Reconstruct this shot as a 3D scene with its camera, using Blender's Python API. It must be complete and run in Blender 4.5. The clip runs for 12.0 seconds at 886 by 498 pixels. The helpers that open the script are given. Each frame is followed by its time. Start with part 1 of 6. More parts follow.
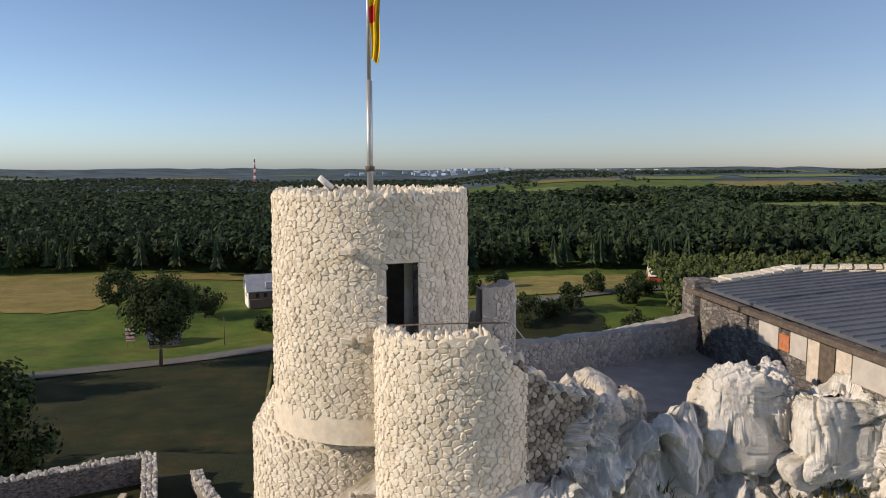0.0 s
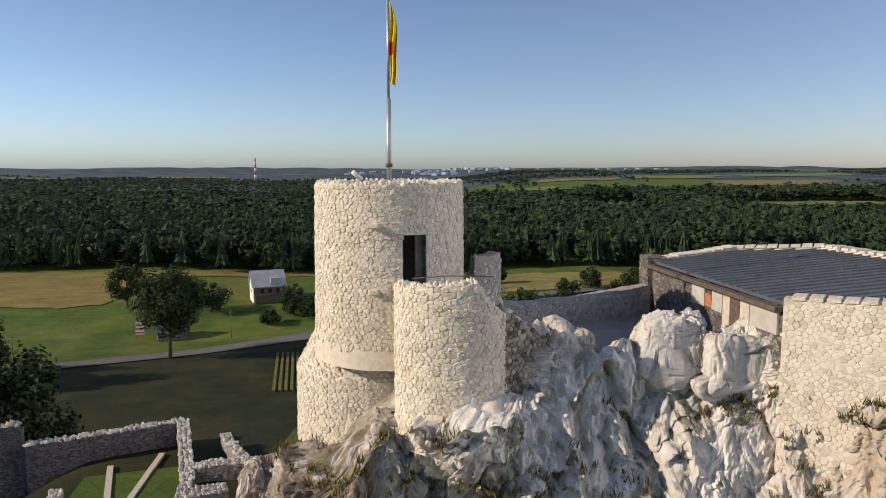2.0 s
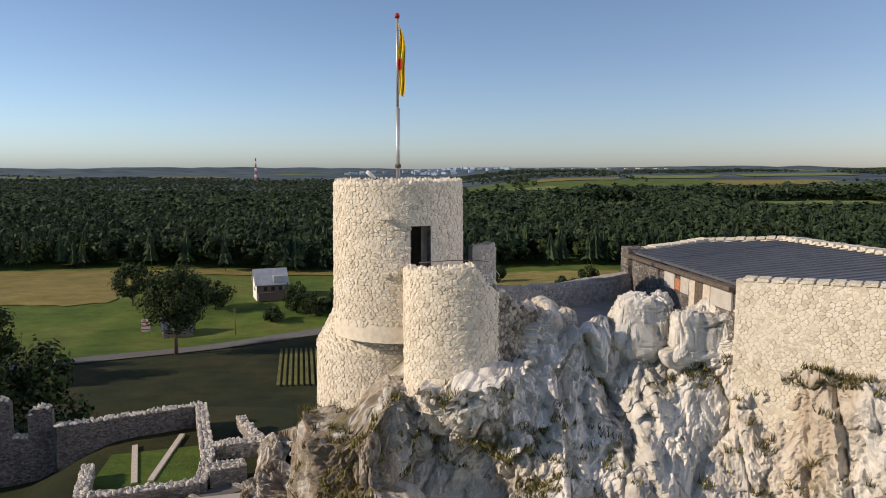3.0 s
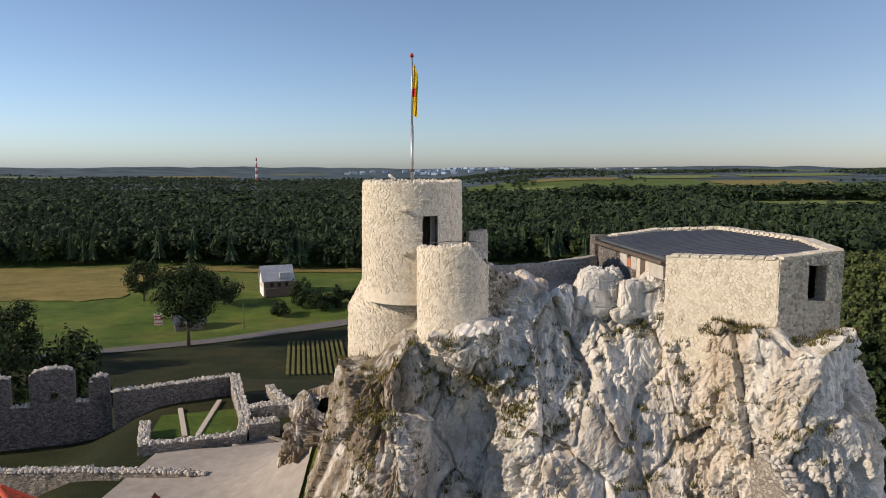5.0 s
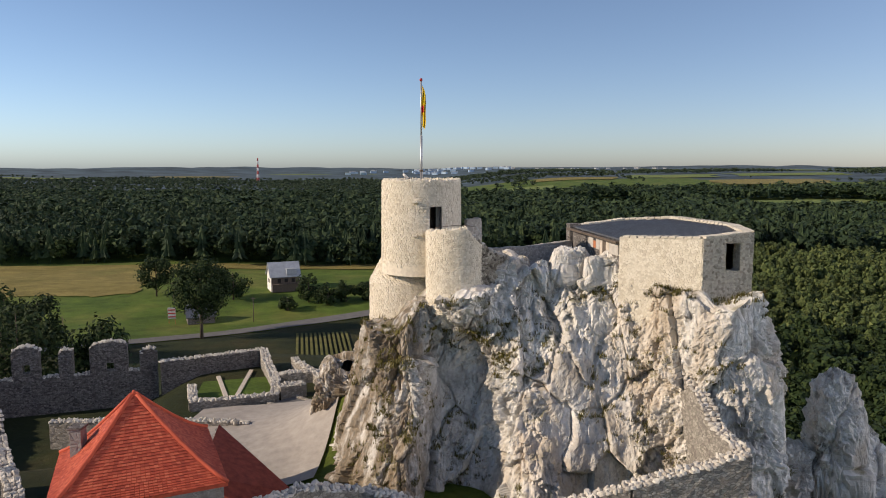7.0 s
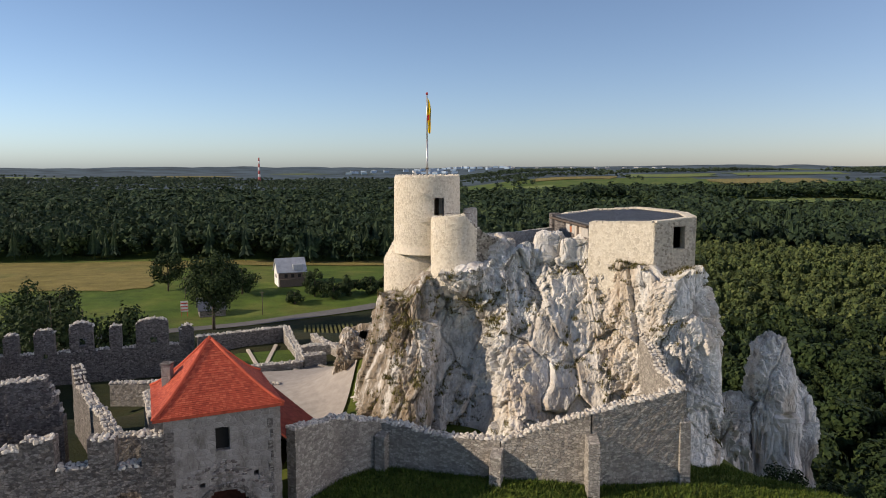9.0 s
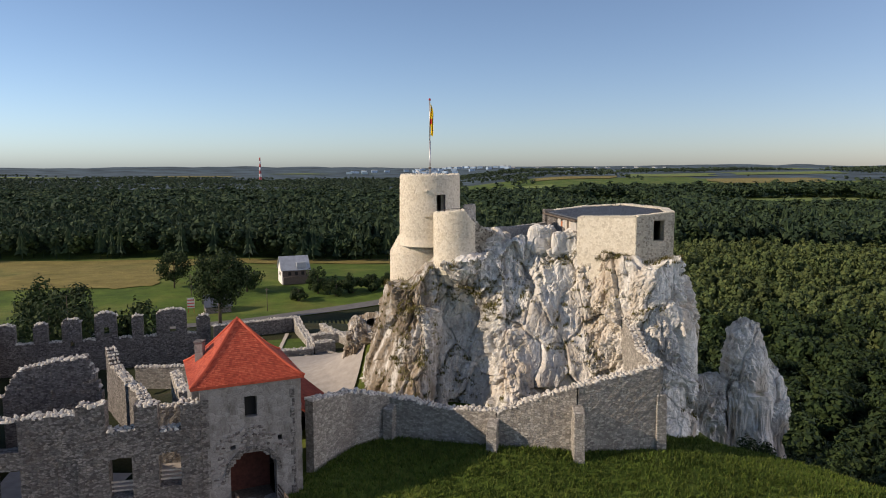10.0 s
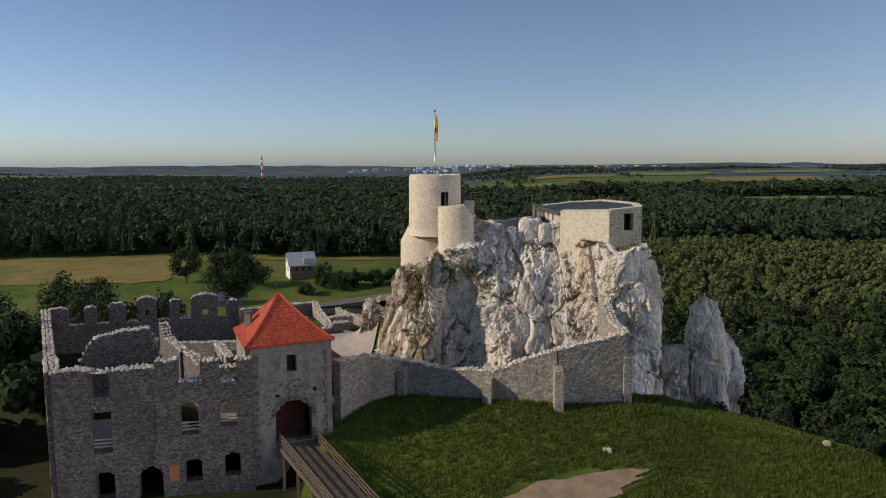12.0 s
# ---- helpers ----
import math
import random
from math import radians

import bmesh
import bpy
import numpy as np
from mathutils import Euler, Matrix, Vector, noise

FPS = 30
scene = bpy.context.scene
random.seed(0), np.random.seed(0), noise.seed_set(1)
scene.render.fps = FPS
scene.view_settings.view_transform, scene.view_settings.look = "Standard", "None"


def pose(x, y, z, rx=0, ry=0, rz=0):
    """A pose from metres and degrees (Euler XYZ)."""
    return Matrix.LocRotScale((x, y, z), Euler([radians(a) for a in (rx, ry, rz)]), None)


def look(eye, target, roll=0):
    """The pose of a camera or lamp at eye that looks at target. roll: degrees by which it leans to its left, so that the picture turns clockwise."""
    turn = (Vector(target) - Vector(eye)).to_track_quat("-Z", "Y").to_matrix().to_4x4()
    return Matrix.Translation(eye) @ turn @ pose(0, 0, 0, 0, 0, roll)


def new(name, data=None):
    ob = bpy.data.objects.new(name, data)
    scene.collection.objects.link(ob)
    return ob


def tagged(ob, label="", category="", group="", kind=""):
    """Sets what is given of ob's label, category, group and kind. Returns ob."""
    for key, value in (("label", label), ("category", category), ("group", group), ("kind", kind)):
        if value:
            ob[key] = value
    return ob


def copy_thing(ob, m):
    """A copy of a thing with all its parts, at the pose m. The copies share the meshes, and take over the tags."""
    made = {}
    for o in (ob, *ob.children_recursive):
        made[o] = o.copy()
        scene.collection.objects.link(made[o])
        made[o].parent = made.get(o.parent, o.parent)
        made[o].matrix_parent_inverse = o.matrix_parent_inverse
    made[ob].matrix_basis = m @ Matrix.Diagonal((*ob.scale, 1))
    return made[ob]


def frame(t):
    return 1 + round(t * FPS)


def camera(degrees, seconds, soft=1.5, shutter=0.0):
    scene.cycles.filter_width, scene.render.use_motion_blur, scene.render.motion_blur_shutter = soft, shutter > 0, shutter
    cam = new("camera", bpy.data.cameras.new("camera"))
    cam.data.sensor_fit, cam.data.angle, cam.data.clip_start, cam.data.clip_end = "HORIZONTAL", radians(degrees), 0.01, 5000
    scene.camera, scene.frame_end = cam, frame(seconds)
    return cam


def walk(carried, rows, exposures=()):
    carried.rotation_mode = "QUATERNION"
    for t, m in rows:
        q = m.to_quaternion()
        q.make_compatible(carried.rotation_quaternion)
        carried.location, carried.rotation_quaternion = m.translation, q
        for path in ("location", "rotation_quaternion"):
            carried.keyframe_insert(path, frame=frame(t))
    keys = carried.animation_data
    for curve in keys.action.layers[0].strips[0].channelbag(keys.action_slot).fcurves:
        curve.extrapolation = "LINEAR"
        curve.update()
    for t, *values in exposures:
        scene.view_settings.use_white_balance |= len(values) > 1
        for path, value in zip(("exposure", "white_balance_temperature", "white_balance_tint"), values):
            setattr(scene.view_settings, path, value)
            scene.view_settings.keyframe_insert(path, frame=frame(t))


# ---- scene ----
cam = camera(64.0, 12.0, soft=1.0)
# seconds, place in metres, tilt, roll, heading in degrees
ROWS = [
    (0.0, 0.000, 0.000, 23.000, 83.611, 0.000, 0.000),
    (0.5, 0.011, -1.455, 22.981, 83.594, -0.020, 0.016),
    (1.0, 0.004, -3.074, 22.944, 83.578, -0.020, 0.032),
    (1.5, -0.023, -4.850, 22.910, 83.546, -0.030, 0.016),
    (2.0, -0.060, -6.752, 22.891, 83.546, -0.040, 0.000),
    (2.5, -0.106, -8.768, 22.888, 83.546, -0.050, 0.016),
    (3.0, -0.153, -10.904, 22.911, 83.530, -0.030, 0.000),
    (5.0, -0.387, -20.532, 23.139, 83.514, -0.080, -0.016),
    (5.5, -0.443, -23.163, 23.187, 83.530, -0.080, -0.016),
    (6.0, -0.499, -25.854, 23.199, 83.530, -0.060, -0.016),
    (6.5, -0.535, -28.595, 23.206, 83.514, -0.030, -0.016),
    (7.0, -0.580, -31.383, 23.209, 83.498, 0.000, 0.000),
    (9.0, -0.742, -42.566, 23.081, 83.466, 0.050, 0.016),
    (9.5, -0.797, -45.500, 23.058, 83.466, 0.060, 0.032),
    (10.0, -0.843, -48.464, 23.061, 83.449, 0.070, 0.048),
    (10.5, -0.898, -51.402, 23.115, 83.433, 0.080, 0.064),
    (11.0, -0.954, -54.347, 23.168, 83.417, 0.100, 0.081),
    (11.5, -1.020, -57.285, 23.241, 83.385, 0.120, 0.097),
    (12.0, -1.105, -60.197, 23.364, 83.337, 0.140, 0.113),
]
walk(cam, [(t, pose(x, y, z, rx, ry, rz)) for t, x, y, z, rx, ry, rz in ROWS],
     [(0.0, 0.12, 6500, 10), (9.5, 0.2, 6500, 10), (11.0, 0.18, 6500, 10), (12.0, -0.18, 6500, 10)])

# ---------------------------------------------------------------- light
SUN_TO = Vector((-0.96, -0.25, 0.47)).normalized()
world = bpy.data.worlds.new("sky")
scene.world = world
world.use_nodes = True
wn = world.node_tree
sky = wn.nodes.new("ShaderNodeTexSky")
sky.sky_type = "NISHITA"
sky.sun_disc = False
sky.sun_elevation = math.asin(SUN_TO.z)
sky.sun_rotation = -math.atan2(SUN_TO.x, SUN_TO.y)
sky.air_density, sky.dust_density, sky.ozone_density = 0.65, 0.85, 3.5
hue = wn.nodes.new("ShaderNodeMix")
hue.data_type, hue.blend_type = "RGBA", "MULTIPLY"
hue.inputs[0].default_value, hue.inputs[7].default_value = 1.0, (1.12, 0.99, 0.89, 1)
wn.links.new(sky.outputs[0], hue.inputs[6])
wn.links.new(hue.outputs[2], wn.nodes["Background"].inputs[0])
wn.nodes["Background"].inputs[1].default_value = 0.14
sun_data = bpy.data.lights.new("sun", "SUN")
sun_data.energy, sun_data.angle, sun_data.color = 4.3, radians(0.6), (1.0, 0.835, 0.655)
sun = new("sun", sun_data)
sun.matrix_world = look(SUN_TO * 200, (0, 0, 0))


# ---------------------------------------------------------------- materials
def material(name, rough=0.9, metal=0.0):
    m = bpy.data.materials.new(name)
    m.use_nodes = True
    b = m.node_tree.nodes["Principled BSDF"]
    b.inputs["Roughness"].default_value, b.inputs["Metallic"].default_value = rough, metal
    b.inputs["Specular IOR Level"].default_value = 0.25
    return m, m.node_tree, b


def nd(nt, kind, **inputs):
    n = nt.nodes.new(kind)
    for k, v in inputs.items():
        n.inputs[k.replace("_", " ")].default_value = v
    return n


def coords(nt, scale=(1, 1, 1), obj=False):
    g = nt.nodes.new("ShaderNodeTexCoord") if obj else nt.nodes.new("ShaderNodeNewGeometry")
    mp = nt.nodes.new("ShaderNodeMapping")
    mp.inputs["Scale"].default_value = scale
    nt.links.new(g.outputs["Object" if obj else "Position"], mp.inputs["Vector"])
    return mp.outputs[0]


def noise_tex(nt, vec, scale, detail=4, rough=0.6):
    n = nd(nt, "ShaderNodeTexNoise", Scale=scale, Detail=detail, Roughness=rough)
    nt.links.new(vec, n.inputs["Vector"])
    return n.outputs["Fac"]


def ramp(nt, fac, stops):
    r = nt.nodes.new("ShaderNodeValToRGB")
    e = r.color_ramp.elements
    while len(e) < len(stops):
        e.new(0.5)
    for el, (p, c) in zip(e, stops):
        el.position, el.color = p, (*c, 1) if len(c) == 3 else c
    nt.links.new(fac, r.inputs[0])
    return r.outputs[0]


def mix(nt, fac, a, b, mode="MIX"):
    m = nt.nodes.new("ShaderNodeMix")
    m.data_type, m.blend_type = "RGBA", mode
    for v, s in ((fac, m.inputs[0]), (a, m.inputs[6]), (b, m.inputs[7])):
        if isinstance(v, (int, float)):
            s.default_value = v
        elif isinstance(v, tuple):
            s.default_value = (*v, 1)
        else:
            nt.links.new(v, s)
    return m.outputs[2]


def bump(nt, b, height, strength=0.5, dist=0.05):
    n = nd(nt, "ShaderNodeBump", Strength=strength, Distance=dist)
    nt.links.new(height, n.inputs["Height"])
    nt.links.new(n.outputs[0], b.inputs["Normal"])


def plain(name, colour, rough=0.8, metal=0.0, vary=0.25, scale=3.0, bumpy=0.2):
    m, nt, b = material(name, rough, metal)
    v = coords(nt)
    f = noise_tex(nt, v, scale)
    lo = tuple(c * (1 - vary) for c in colour)
    hi = tuple(min(1, c * (1 + vary)) for c in colour)
    nt.links.new(ramp(nt, f, [(0.3, lo), (0.7, hi)]), b.inputs["Base Color"])
    if bumpy:
        bump(nt, b, noise_tex(nt, v, scale * 6), bumpy, 0.03)
    return m


def masonry(name, stone_a, stone_b, joint, size=0.3, flat=1.6, joint_w=0.09, stain=(0.25, 0.2, 0.15), stain_amt=0.35, relief=0.5, stain_scale=0.5):
    """Rubble wall: stones of uneven tone in lime joints, with stains."""
    m, nt, b = material(name)
    v = coords(nt, (1 / size, 1 / size, flat / size))
    w = noise_tex(nt, v, 0.8, 2)
    warp = mix(nt, 0.12, v, w, "ADD")
    cell = nd(nt, "ShaderNodeTexVoronoi", Scale=1.0)
    edge = nd(nt, "ShaderNodeTexVoronoi", Scale=1.0)
    edge.feature = "DISTANCE_TO_EDGE"
    for t in (cell, edge):
        nt.links.new(warp, t.inputs["Vector"])
    sep = nt.nodes.new("ShaderNodeSeparateColor")
    nt.links.new(cell.outputs["Color"], sep.inputs[0])
    tone = ramp(nt, sep.outputs[0], [(0.0, stone_a), (1.0, stone_b)])
    grain = noise_tex(nt, coords(nt), 9, 6, 0.7)
    tone = mix(nt, 0.35, tone, ramp(nt, grain, [(0.3, (0.25, 0.25, 0.25)), (0.7, (0.8, 0.8, 0.8))]), "OVERLAY")
    jf = ramp(nt, edge.outputs["Distance"], [(0.0, (0, 0, 0)), (joint_w, (1, 1, 1))])
    col = mix(nt, jf, joint, tone)
    big = noise_tex(nt, coords(nt, (1, 1, 0.45)), stain_scale, 5, 0.65)
    sf = ramp(nt, big, [(0.48, (0, 0, 0)), (0.72, (stain_amt,) * 3)])
    col = mix(nt, sf, col, stain)
    nt.links.new(col, b.inputs["Base Color"])
    hgt = mix(nt, 0.3, jf, grain)
    bump(nt, b, hgt, relief, 0.06)
    return m


def limestone(name):
    """Pale karst rock: white faces, grey weathering, ochre and brown runs, lichen in the pores, moss on ledges."""
    m, nt, b = material(name, 0.92)
    v = coords(nt)
    tone = noise_tex(nt, coords(nt, (0.32, 0.32, 0.2)), 1.0, 5, 0.6)
    fine = noise_tex(nt, v, 3.2, 8, 0.7)
    base = ramp(nt, tone, [(0.3, (0.36, 0.34, 0.315)), (0.43, (0.57, 0.545, 0.505)), (0.55, (0.76, 0.73, 0.68)), (0.74, (0.63, 0.58, 0.51))])
    base = mix(nt, 0.4, base, ramp(nt, fine, [(0.3, (0.25, 0.25, 0.25)), (0.65, (0.7, 0.7, 0.7))]), "OVERLAY")
    rust = noise_tex(nt, coords(nt, (0.24, 0.24, 0.12)), 1.0, 4, 0.6)
    base = mix(nt, ramp(nt, rust, [(0.5, (0, 0, 0)), (0.66, (0.6,) * 3)]), base, (0.4, 0.3, 0.19))
    pits = noise_tex(nt, coords(nt, (1, 1, 0.7)), 1.7, 9, 0.72)
    zone = noise_tex(nt, v, 0.22, 3, 0.5)
    mul0 = nt.nodes.new("ShaderNodeMath")
    mul0.operation = "MULTIPLY"
    nt.links.new(ramp(nt, pits, [(0.52, (0, 0, 0)), (0.64, (0.65,) * 3)]), mul0.inputs[0])
    nt.links.new(ramp(nt, zone, [(0.38, (0.2,) * 3), (0.55, (1, 1, 1))]), mul0.inputs[1])
    base = mix(nt, mul0.outputs[0], base, (0.17, 0.15, 0.125))
    run = noise_tex(nt, coords(nt, (1.1, 1.1, 0.11)), 1.0, 5, 0.62)
    base = mix(nt, ramp(nt, run, [(0.56, (0, 0, 0)), (0.7, (0.55,) * 3)]), base, (0.2, 0.185, 0.165))
    # brown algae and rust streaks that run down the weathered western buttress
    g = nt.nodes.new("ShaderNodeNewGeometry")
    pos = nt.nodes.new("ShaderNodeSeparateXYZ")
    nt.links.new(g.outputs["Position"], pos.inputs[0])
    west = nt.nodes.new("ShaderNodeMapRange")
    for k, val in ((1, -0.6), (2, -2.6), (3, 0.0), (4, 1.0)):
        west.inputs[k].default_value = val
    nt.links.new(pos.outputs[0], west.inputs[0])
    streak = noise_tex(nt, coords(nt, (0.9, 0.9, 0.16)), 1.0, 6, 0.68)
    mul1 = nt.nodes.new("ShaderNodeMath")
    mul1.operation = "MULTIPLY"
    nt.links.new(ramp(nt, streak, [(0.36, (0, 0, 0)), (0.54, (0.85,) * 3)]), mul1.inputs[0])
    nt.links.new(west.outputs[0], mul1.inputs[1])
    base = mix(nt, mul1.outputs[0], base, ramp(nt, fine, [(0.35, (0.07, 0.06, 0.04)), (0.65, (0.24, 0.165, 0.09))]))
    # moss and dry grass where the rock lies flat
    sep = nt.nodes.new("ShaderNodeSeparateXYZ")
    nt.links.new(g.outputs["True Normal"], sep.inputs[0])
    patch = noise_tex(nt, v, 0.55, 4)
    mul = nt.nodes.new("ShaderNodeMath")
    mul.operation = "MULTIPLY"
    up = ramp(nt, sep.outputs[2], [(0.5, (0, 0, 0)), (0.8, (1, 1, 1))])
    nt.links.new(up, mul.inputs[0])
    nt.links.new(ramp(nt, patch, [(0.5, (0, 0, 0)), (0.62, (0.7,) * 3)]), mul.inputs[1])
    base = mix(nt, mul.outputs[0], base, (0.15, 0.14, 0.06))
    nt.links.new(base, b.inputs["Base Color"])
    rough_ = noise_tex(nt, v, 7.0, 8, 0.75)
    bump(nt, b, mix(nt, 0.5, mix(nt, 0.5, fine, pits), rough_), 0.9, 0.12)
    return m


def grass_mat(name, a, bcol, c, scale=0.15, stripes=0.0):
    m, nt, b = material(name, 0.95)
    v = coords(nt)
    f = noise_tex(nt, v, scale, 5, 0.6)
    col = ramp(nt, f, [(0.3, a), (0.5, bcol), (0.72, c)])
    fine = noise_tex(nt, v, 2.2, 6, 0.75)
    col = mix(nt, 0.5, col, ramp(nt, fine, [(0.3, (0.22,) * 3), (0.7, (0.78,) * 3)]), "OVERLAY")
    mid = noise_tex(nt, coords(nt, (0.5, 1.0, 1.0)), 0.22, 7, 0.7)
    col = mix(nt, 0.6, col, ramp(nt, mid, [(0.32, (0.25,) * 3), (0.68, (0.75,) * 3)]), "OVERLAY")
    if stripes:
        w = nd(nt, "ShaderNodeTexWave", Scale=stripes, Distortion=2.5, Detail=2.0)
        nt.links.new(coords(nt, (0.1, 1, 1)), w.inputs["Vector"])
        w.bands_direction = "Y"
        col = mix(nt, 0.25, col, w.outputs["Color"], "OVERLAY")
    nt.links.new(col, b.inputs["Base Color"])
    bump(nt, b, fine, 0.6, 0.2)
    return m


def leafy(name, a, bcol, c, per="island"):
    m, nt, b = material(name, 0.8)
    g = nt.nodes.new("ShaderNodeNewGeometry")
    col = ramp(nt, g.outputs["Random Per Island"], [(0.0, a), (0.5, bcol), (1.0, c)])
    big = noise_tex(nt, coords(nt), 0.05, 3)
    col = mix(nt, 0.6, col, ramp(nt, big, [(0.3, (0.3,) * 3), (0.7, (0.7,) * 3)]), "OVERLAY")
    fine = noise_tex(nt, coords(nt), 1.5, 4, 0.8)
    col = mix(nt, 0.6, col, ramp(nt, fine, [(0.3, (0.2,) * 3), (0.7, (0.8,) * 3)]), "OVERLAY")
    nt.links.new(col, b.inputs["Base Color"])
    bump(nt, b, fine, 0.7, 0.4)
    return m


M_MORTAR = plain("lime_mortar", (0.68, 0.61, 0.5), vary=0.15, scale=4)


def stone_mat(name, a, bcol, c):
    m, nt, b = material(name)
    o = nt.nodes.new("ShaderNodeObjectInfo")
    g = nt.nodes.new("ShaderNodeNewGeometry")
    add = nt.nodes.new("ShaderNodeMath")
    add.operation = "ADD"
    nt.links.new(o.outputs["Random"], add.inputs[0])
    nt.links.new(g.outputs["Random Per Island"], add.inputs[1])
    fr = nt.nodes.new("ShaderNodeMath")
    fr.operation = "FRACT"
    nt.links.new(add.outputs[0], fr.inputs[0])
    col = ramp(nt, fr.outputs[0], [(0.0, a), (0.35, bcol), (1.0, c)])
    grain = noise_tex(nt, coords(nt), 14, 5, 0.7)
    col = mix(nt, 0.35, col, ramp(nt, grain, [(0.3, (0.3,) * 3), (0.7, (0.75,) * 3)]), "OVERLAY")
    nt.links.new(col, b.inputs["Base Color"])
    bump(nt, b, grain, 0.5, 0.03)
    return m


M_STONE = stone_mat("limestone_rubble", (0.56, 0.495, 0.395), (0.68, 0.615, 0.5), (0.76, 0.7, 0.59))
M_STONE_HALL = stone_mat("weathered_hall_stone", (0.3, 0.26, 0.21), (0.5, 0.45, 0.37), (0.66, 0.6, 0.5))
M_STONE_CAP = stone_mat("weathered_cap_stone", (0.38, 0.35, 0.31), (0.52, 0.48, 0.42), (0.64, 0.6, 0.53))
M_ROCK = limestone("karst_limestone")
M_WALL_NEW = masonry("pale_rubble_wall", (0.6, 0.54, 0.44), (0.73, 0.67, 0.56), (0.64, 0.58, 0.47), 0.17, stain_amt=0.2, relief=0.5)
M_WALL_HALL = masonry("coursed_rubble_wall", (0.5, 0.44, 0.345), (0.72, 0.65, 0.535), (0.47, 0.41, 0.32), 0.21, stain_amt=0.25, relief=1.0)
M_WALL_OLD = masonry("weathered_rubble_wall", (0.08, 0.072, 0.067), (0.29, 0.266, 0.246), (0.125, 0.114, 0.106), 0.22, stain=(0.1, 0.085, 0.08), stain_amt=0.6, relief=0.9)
M_WALL_CURTAIN = masonry("lime_washed_curtain", (0.22, 0.2, 0.178), (0.47, 0.432, 0.378), (0.24, 0.218, 0.188), 0.27, stain=(0.2, 0.17, 0.145), stain_amt=0.5, relief=1.0)
M_PLASTER = masonry("patchy_plaster", (0.23, 0.215, 0.2), (0.32, 0.3, 0.28), (0.27, 0.25, 0.235), 0.45, stain=(0.1, 0.085, 0.075), stain_amt=0.95, relief=0.6, stain_scale=1.1)
M_DARK = plain("dark_interior", (0.02, 0.019, 0.018), vary=0.1)
M_METAL = plain("galvanised_pole", (0.45, 0.46, 0.47), 0.45, 0.6, 0.1)
M_ROOF = plain("standing_seam_sheet", (0.17, 0.18, 0.2), 0.4, 0.45, 0.12, 0.8, 0.05)
M_RED = plain("red_clay_tile", (0.46, 0.085, 0.045), 0.75, 0, 0.3, 2.5, 0.3)
M_WOOD = plain("weathered_wood", (0.12, 0.095, 0.075), 0.85, 0, 0.35, 6, 0.4)
M_PALEWOOD = plain("pale_boards", (0.55, 0.48, 0.4), 0.8, 0, 0.2, 5)
M_BRICK = plain("orange_brick", (0.45, 0.17, 0.08), 0.85, 0, 0.3, 8)
M_WHITE = plain("white_render", (0.75, 0.73, 0.69), 0.85, 0, 0.08, 2)
M_GRAVEL = plain("pale_gravel", (0.36, 0.325, 0.29), 0.95, 0, 0.15, 1.2, 0.5)
M_EARTH = plain("bare_earth", (0.25, 0.19, 0.13), 0.95, 0, 0.25, 0.8, 0.5)
M_ASPHALT = plain("worn_asphalt", (0.14, 0.135, 0.13), 0.9, 0, 0.15, 0.6, 0.2)
M_GRASS = grass_mat("meadow_grass", (0.045, 0.082, 0.011), (0.078, 0.118, 0.016), (0.14, 0.145, 0.034), 0.04)
M_MOUND = grass_mat("long_grass", (0.045, 0.075, 0.01), (0.08, 0.115, 0.015), (0.13, 0.14, 0.028), 0.2)
M_STUBBLE = grass_mat("stubble_field", (0.16, 0.135, 0.036), (0.21, 0.17, 0.052), (0.115, 0.13, 0.032), 0.03, 0.5)
# brownish pasture, its tones lowered to include the long shadows across it
M_FIELD = grass_mat("shade_darkened_pasture", (0.012, 0.018, 0.005), (0.021, 0.027, 0.007), (0.05, 0.04, 0.013), 0.07)
M_FARFIELD = grass_mat("far_green_field", (0.1, 0.15, 0.04), (0.14, 0.18, 0.05), (0.19, 0.2, 0.06), 0.01)
M_TUFT = leafy("ledge_grass", (0.09, 0.085, 0.02), (0.14, 0.12, 0.035), (0.2, 0.17, 0.06))
M_PINE = leafy("pine_needles", (0.016, 0.032, 0.017), (0.028, 0.05, 0.022), (0.05, 0.074, 0.028))
M_LEAF = leafy("broad_leaves", (0.013, 0.027, 0.008), (0.023, 0.042, 0.011), (0.044, 0.064, 0.016))
M_YOUNG = leafy("young_wood_leaves", (0.05, 0.075, 0.025), (0.075, 0.1, 0.03), (0.11, 0.13, 0.042))
M_BARK = plain("bark", (0.1, 0.08, 0.06), 0.95, 0, 0.3, 5)
# bluish base colour puts the distance haze into the far wooded land
M_FARLAND = plain("hazy_far_land", (0.06, 0.085, 0.1), 0.95, 0, 0.6, 0.008, 0)


# ---------------------------------------------------------------- mesh helpers
def mesh_from(name, verts, faces, mat, smooth=False):
    me = bpy.data.meshes.new(name)
    verts = np.asarray(verts, dtype=np.float32)
    if isinstance(faces, np.ndarray):
        n, k = faces.shape
        me.vertices.add(len(verts))
        me.vertices.foreach_set("co", verts.ravel())
        me.loops.add(n * k)
        me.loops.foreach_set("vertex_index", faces.astype(np.int32).ravel())
        me.polygons.add(n)
        me.polygons.foreach_set("loop_start", np.arange(0, n * k, k, dtype=np.int32))
        me.update(calc_edges=True)
    else:
        me.from_pydata([tuple(v) for v in verts], [], faces)
        me.update()
    me.polygons.foreach_set("use_smooth", [smooth] * len(me.polygons))
    if mat:
        me.materials.append(mat)
    return me


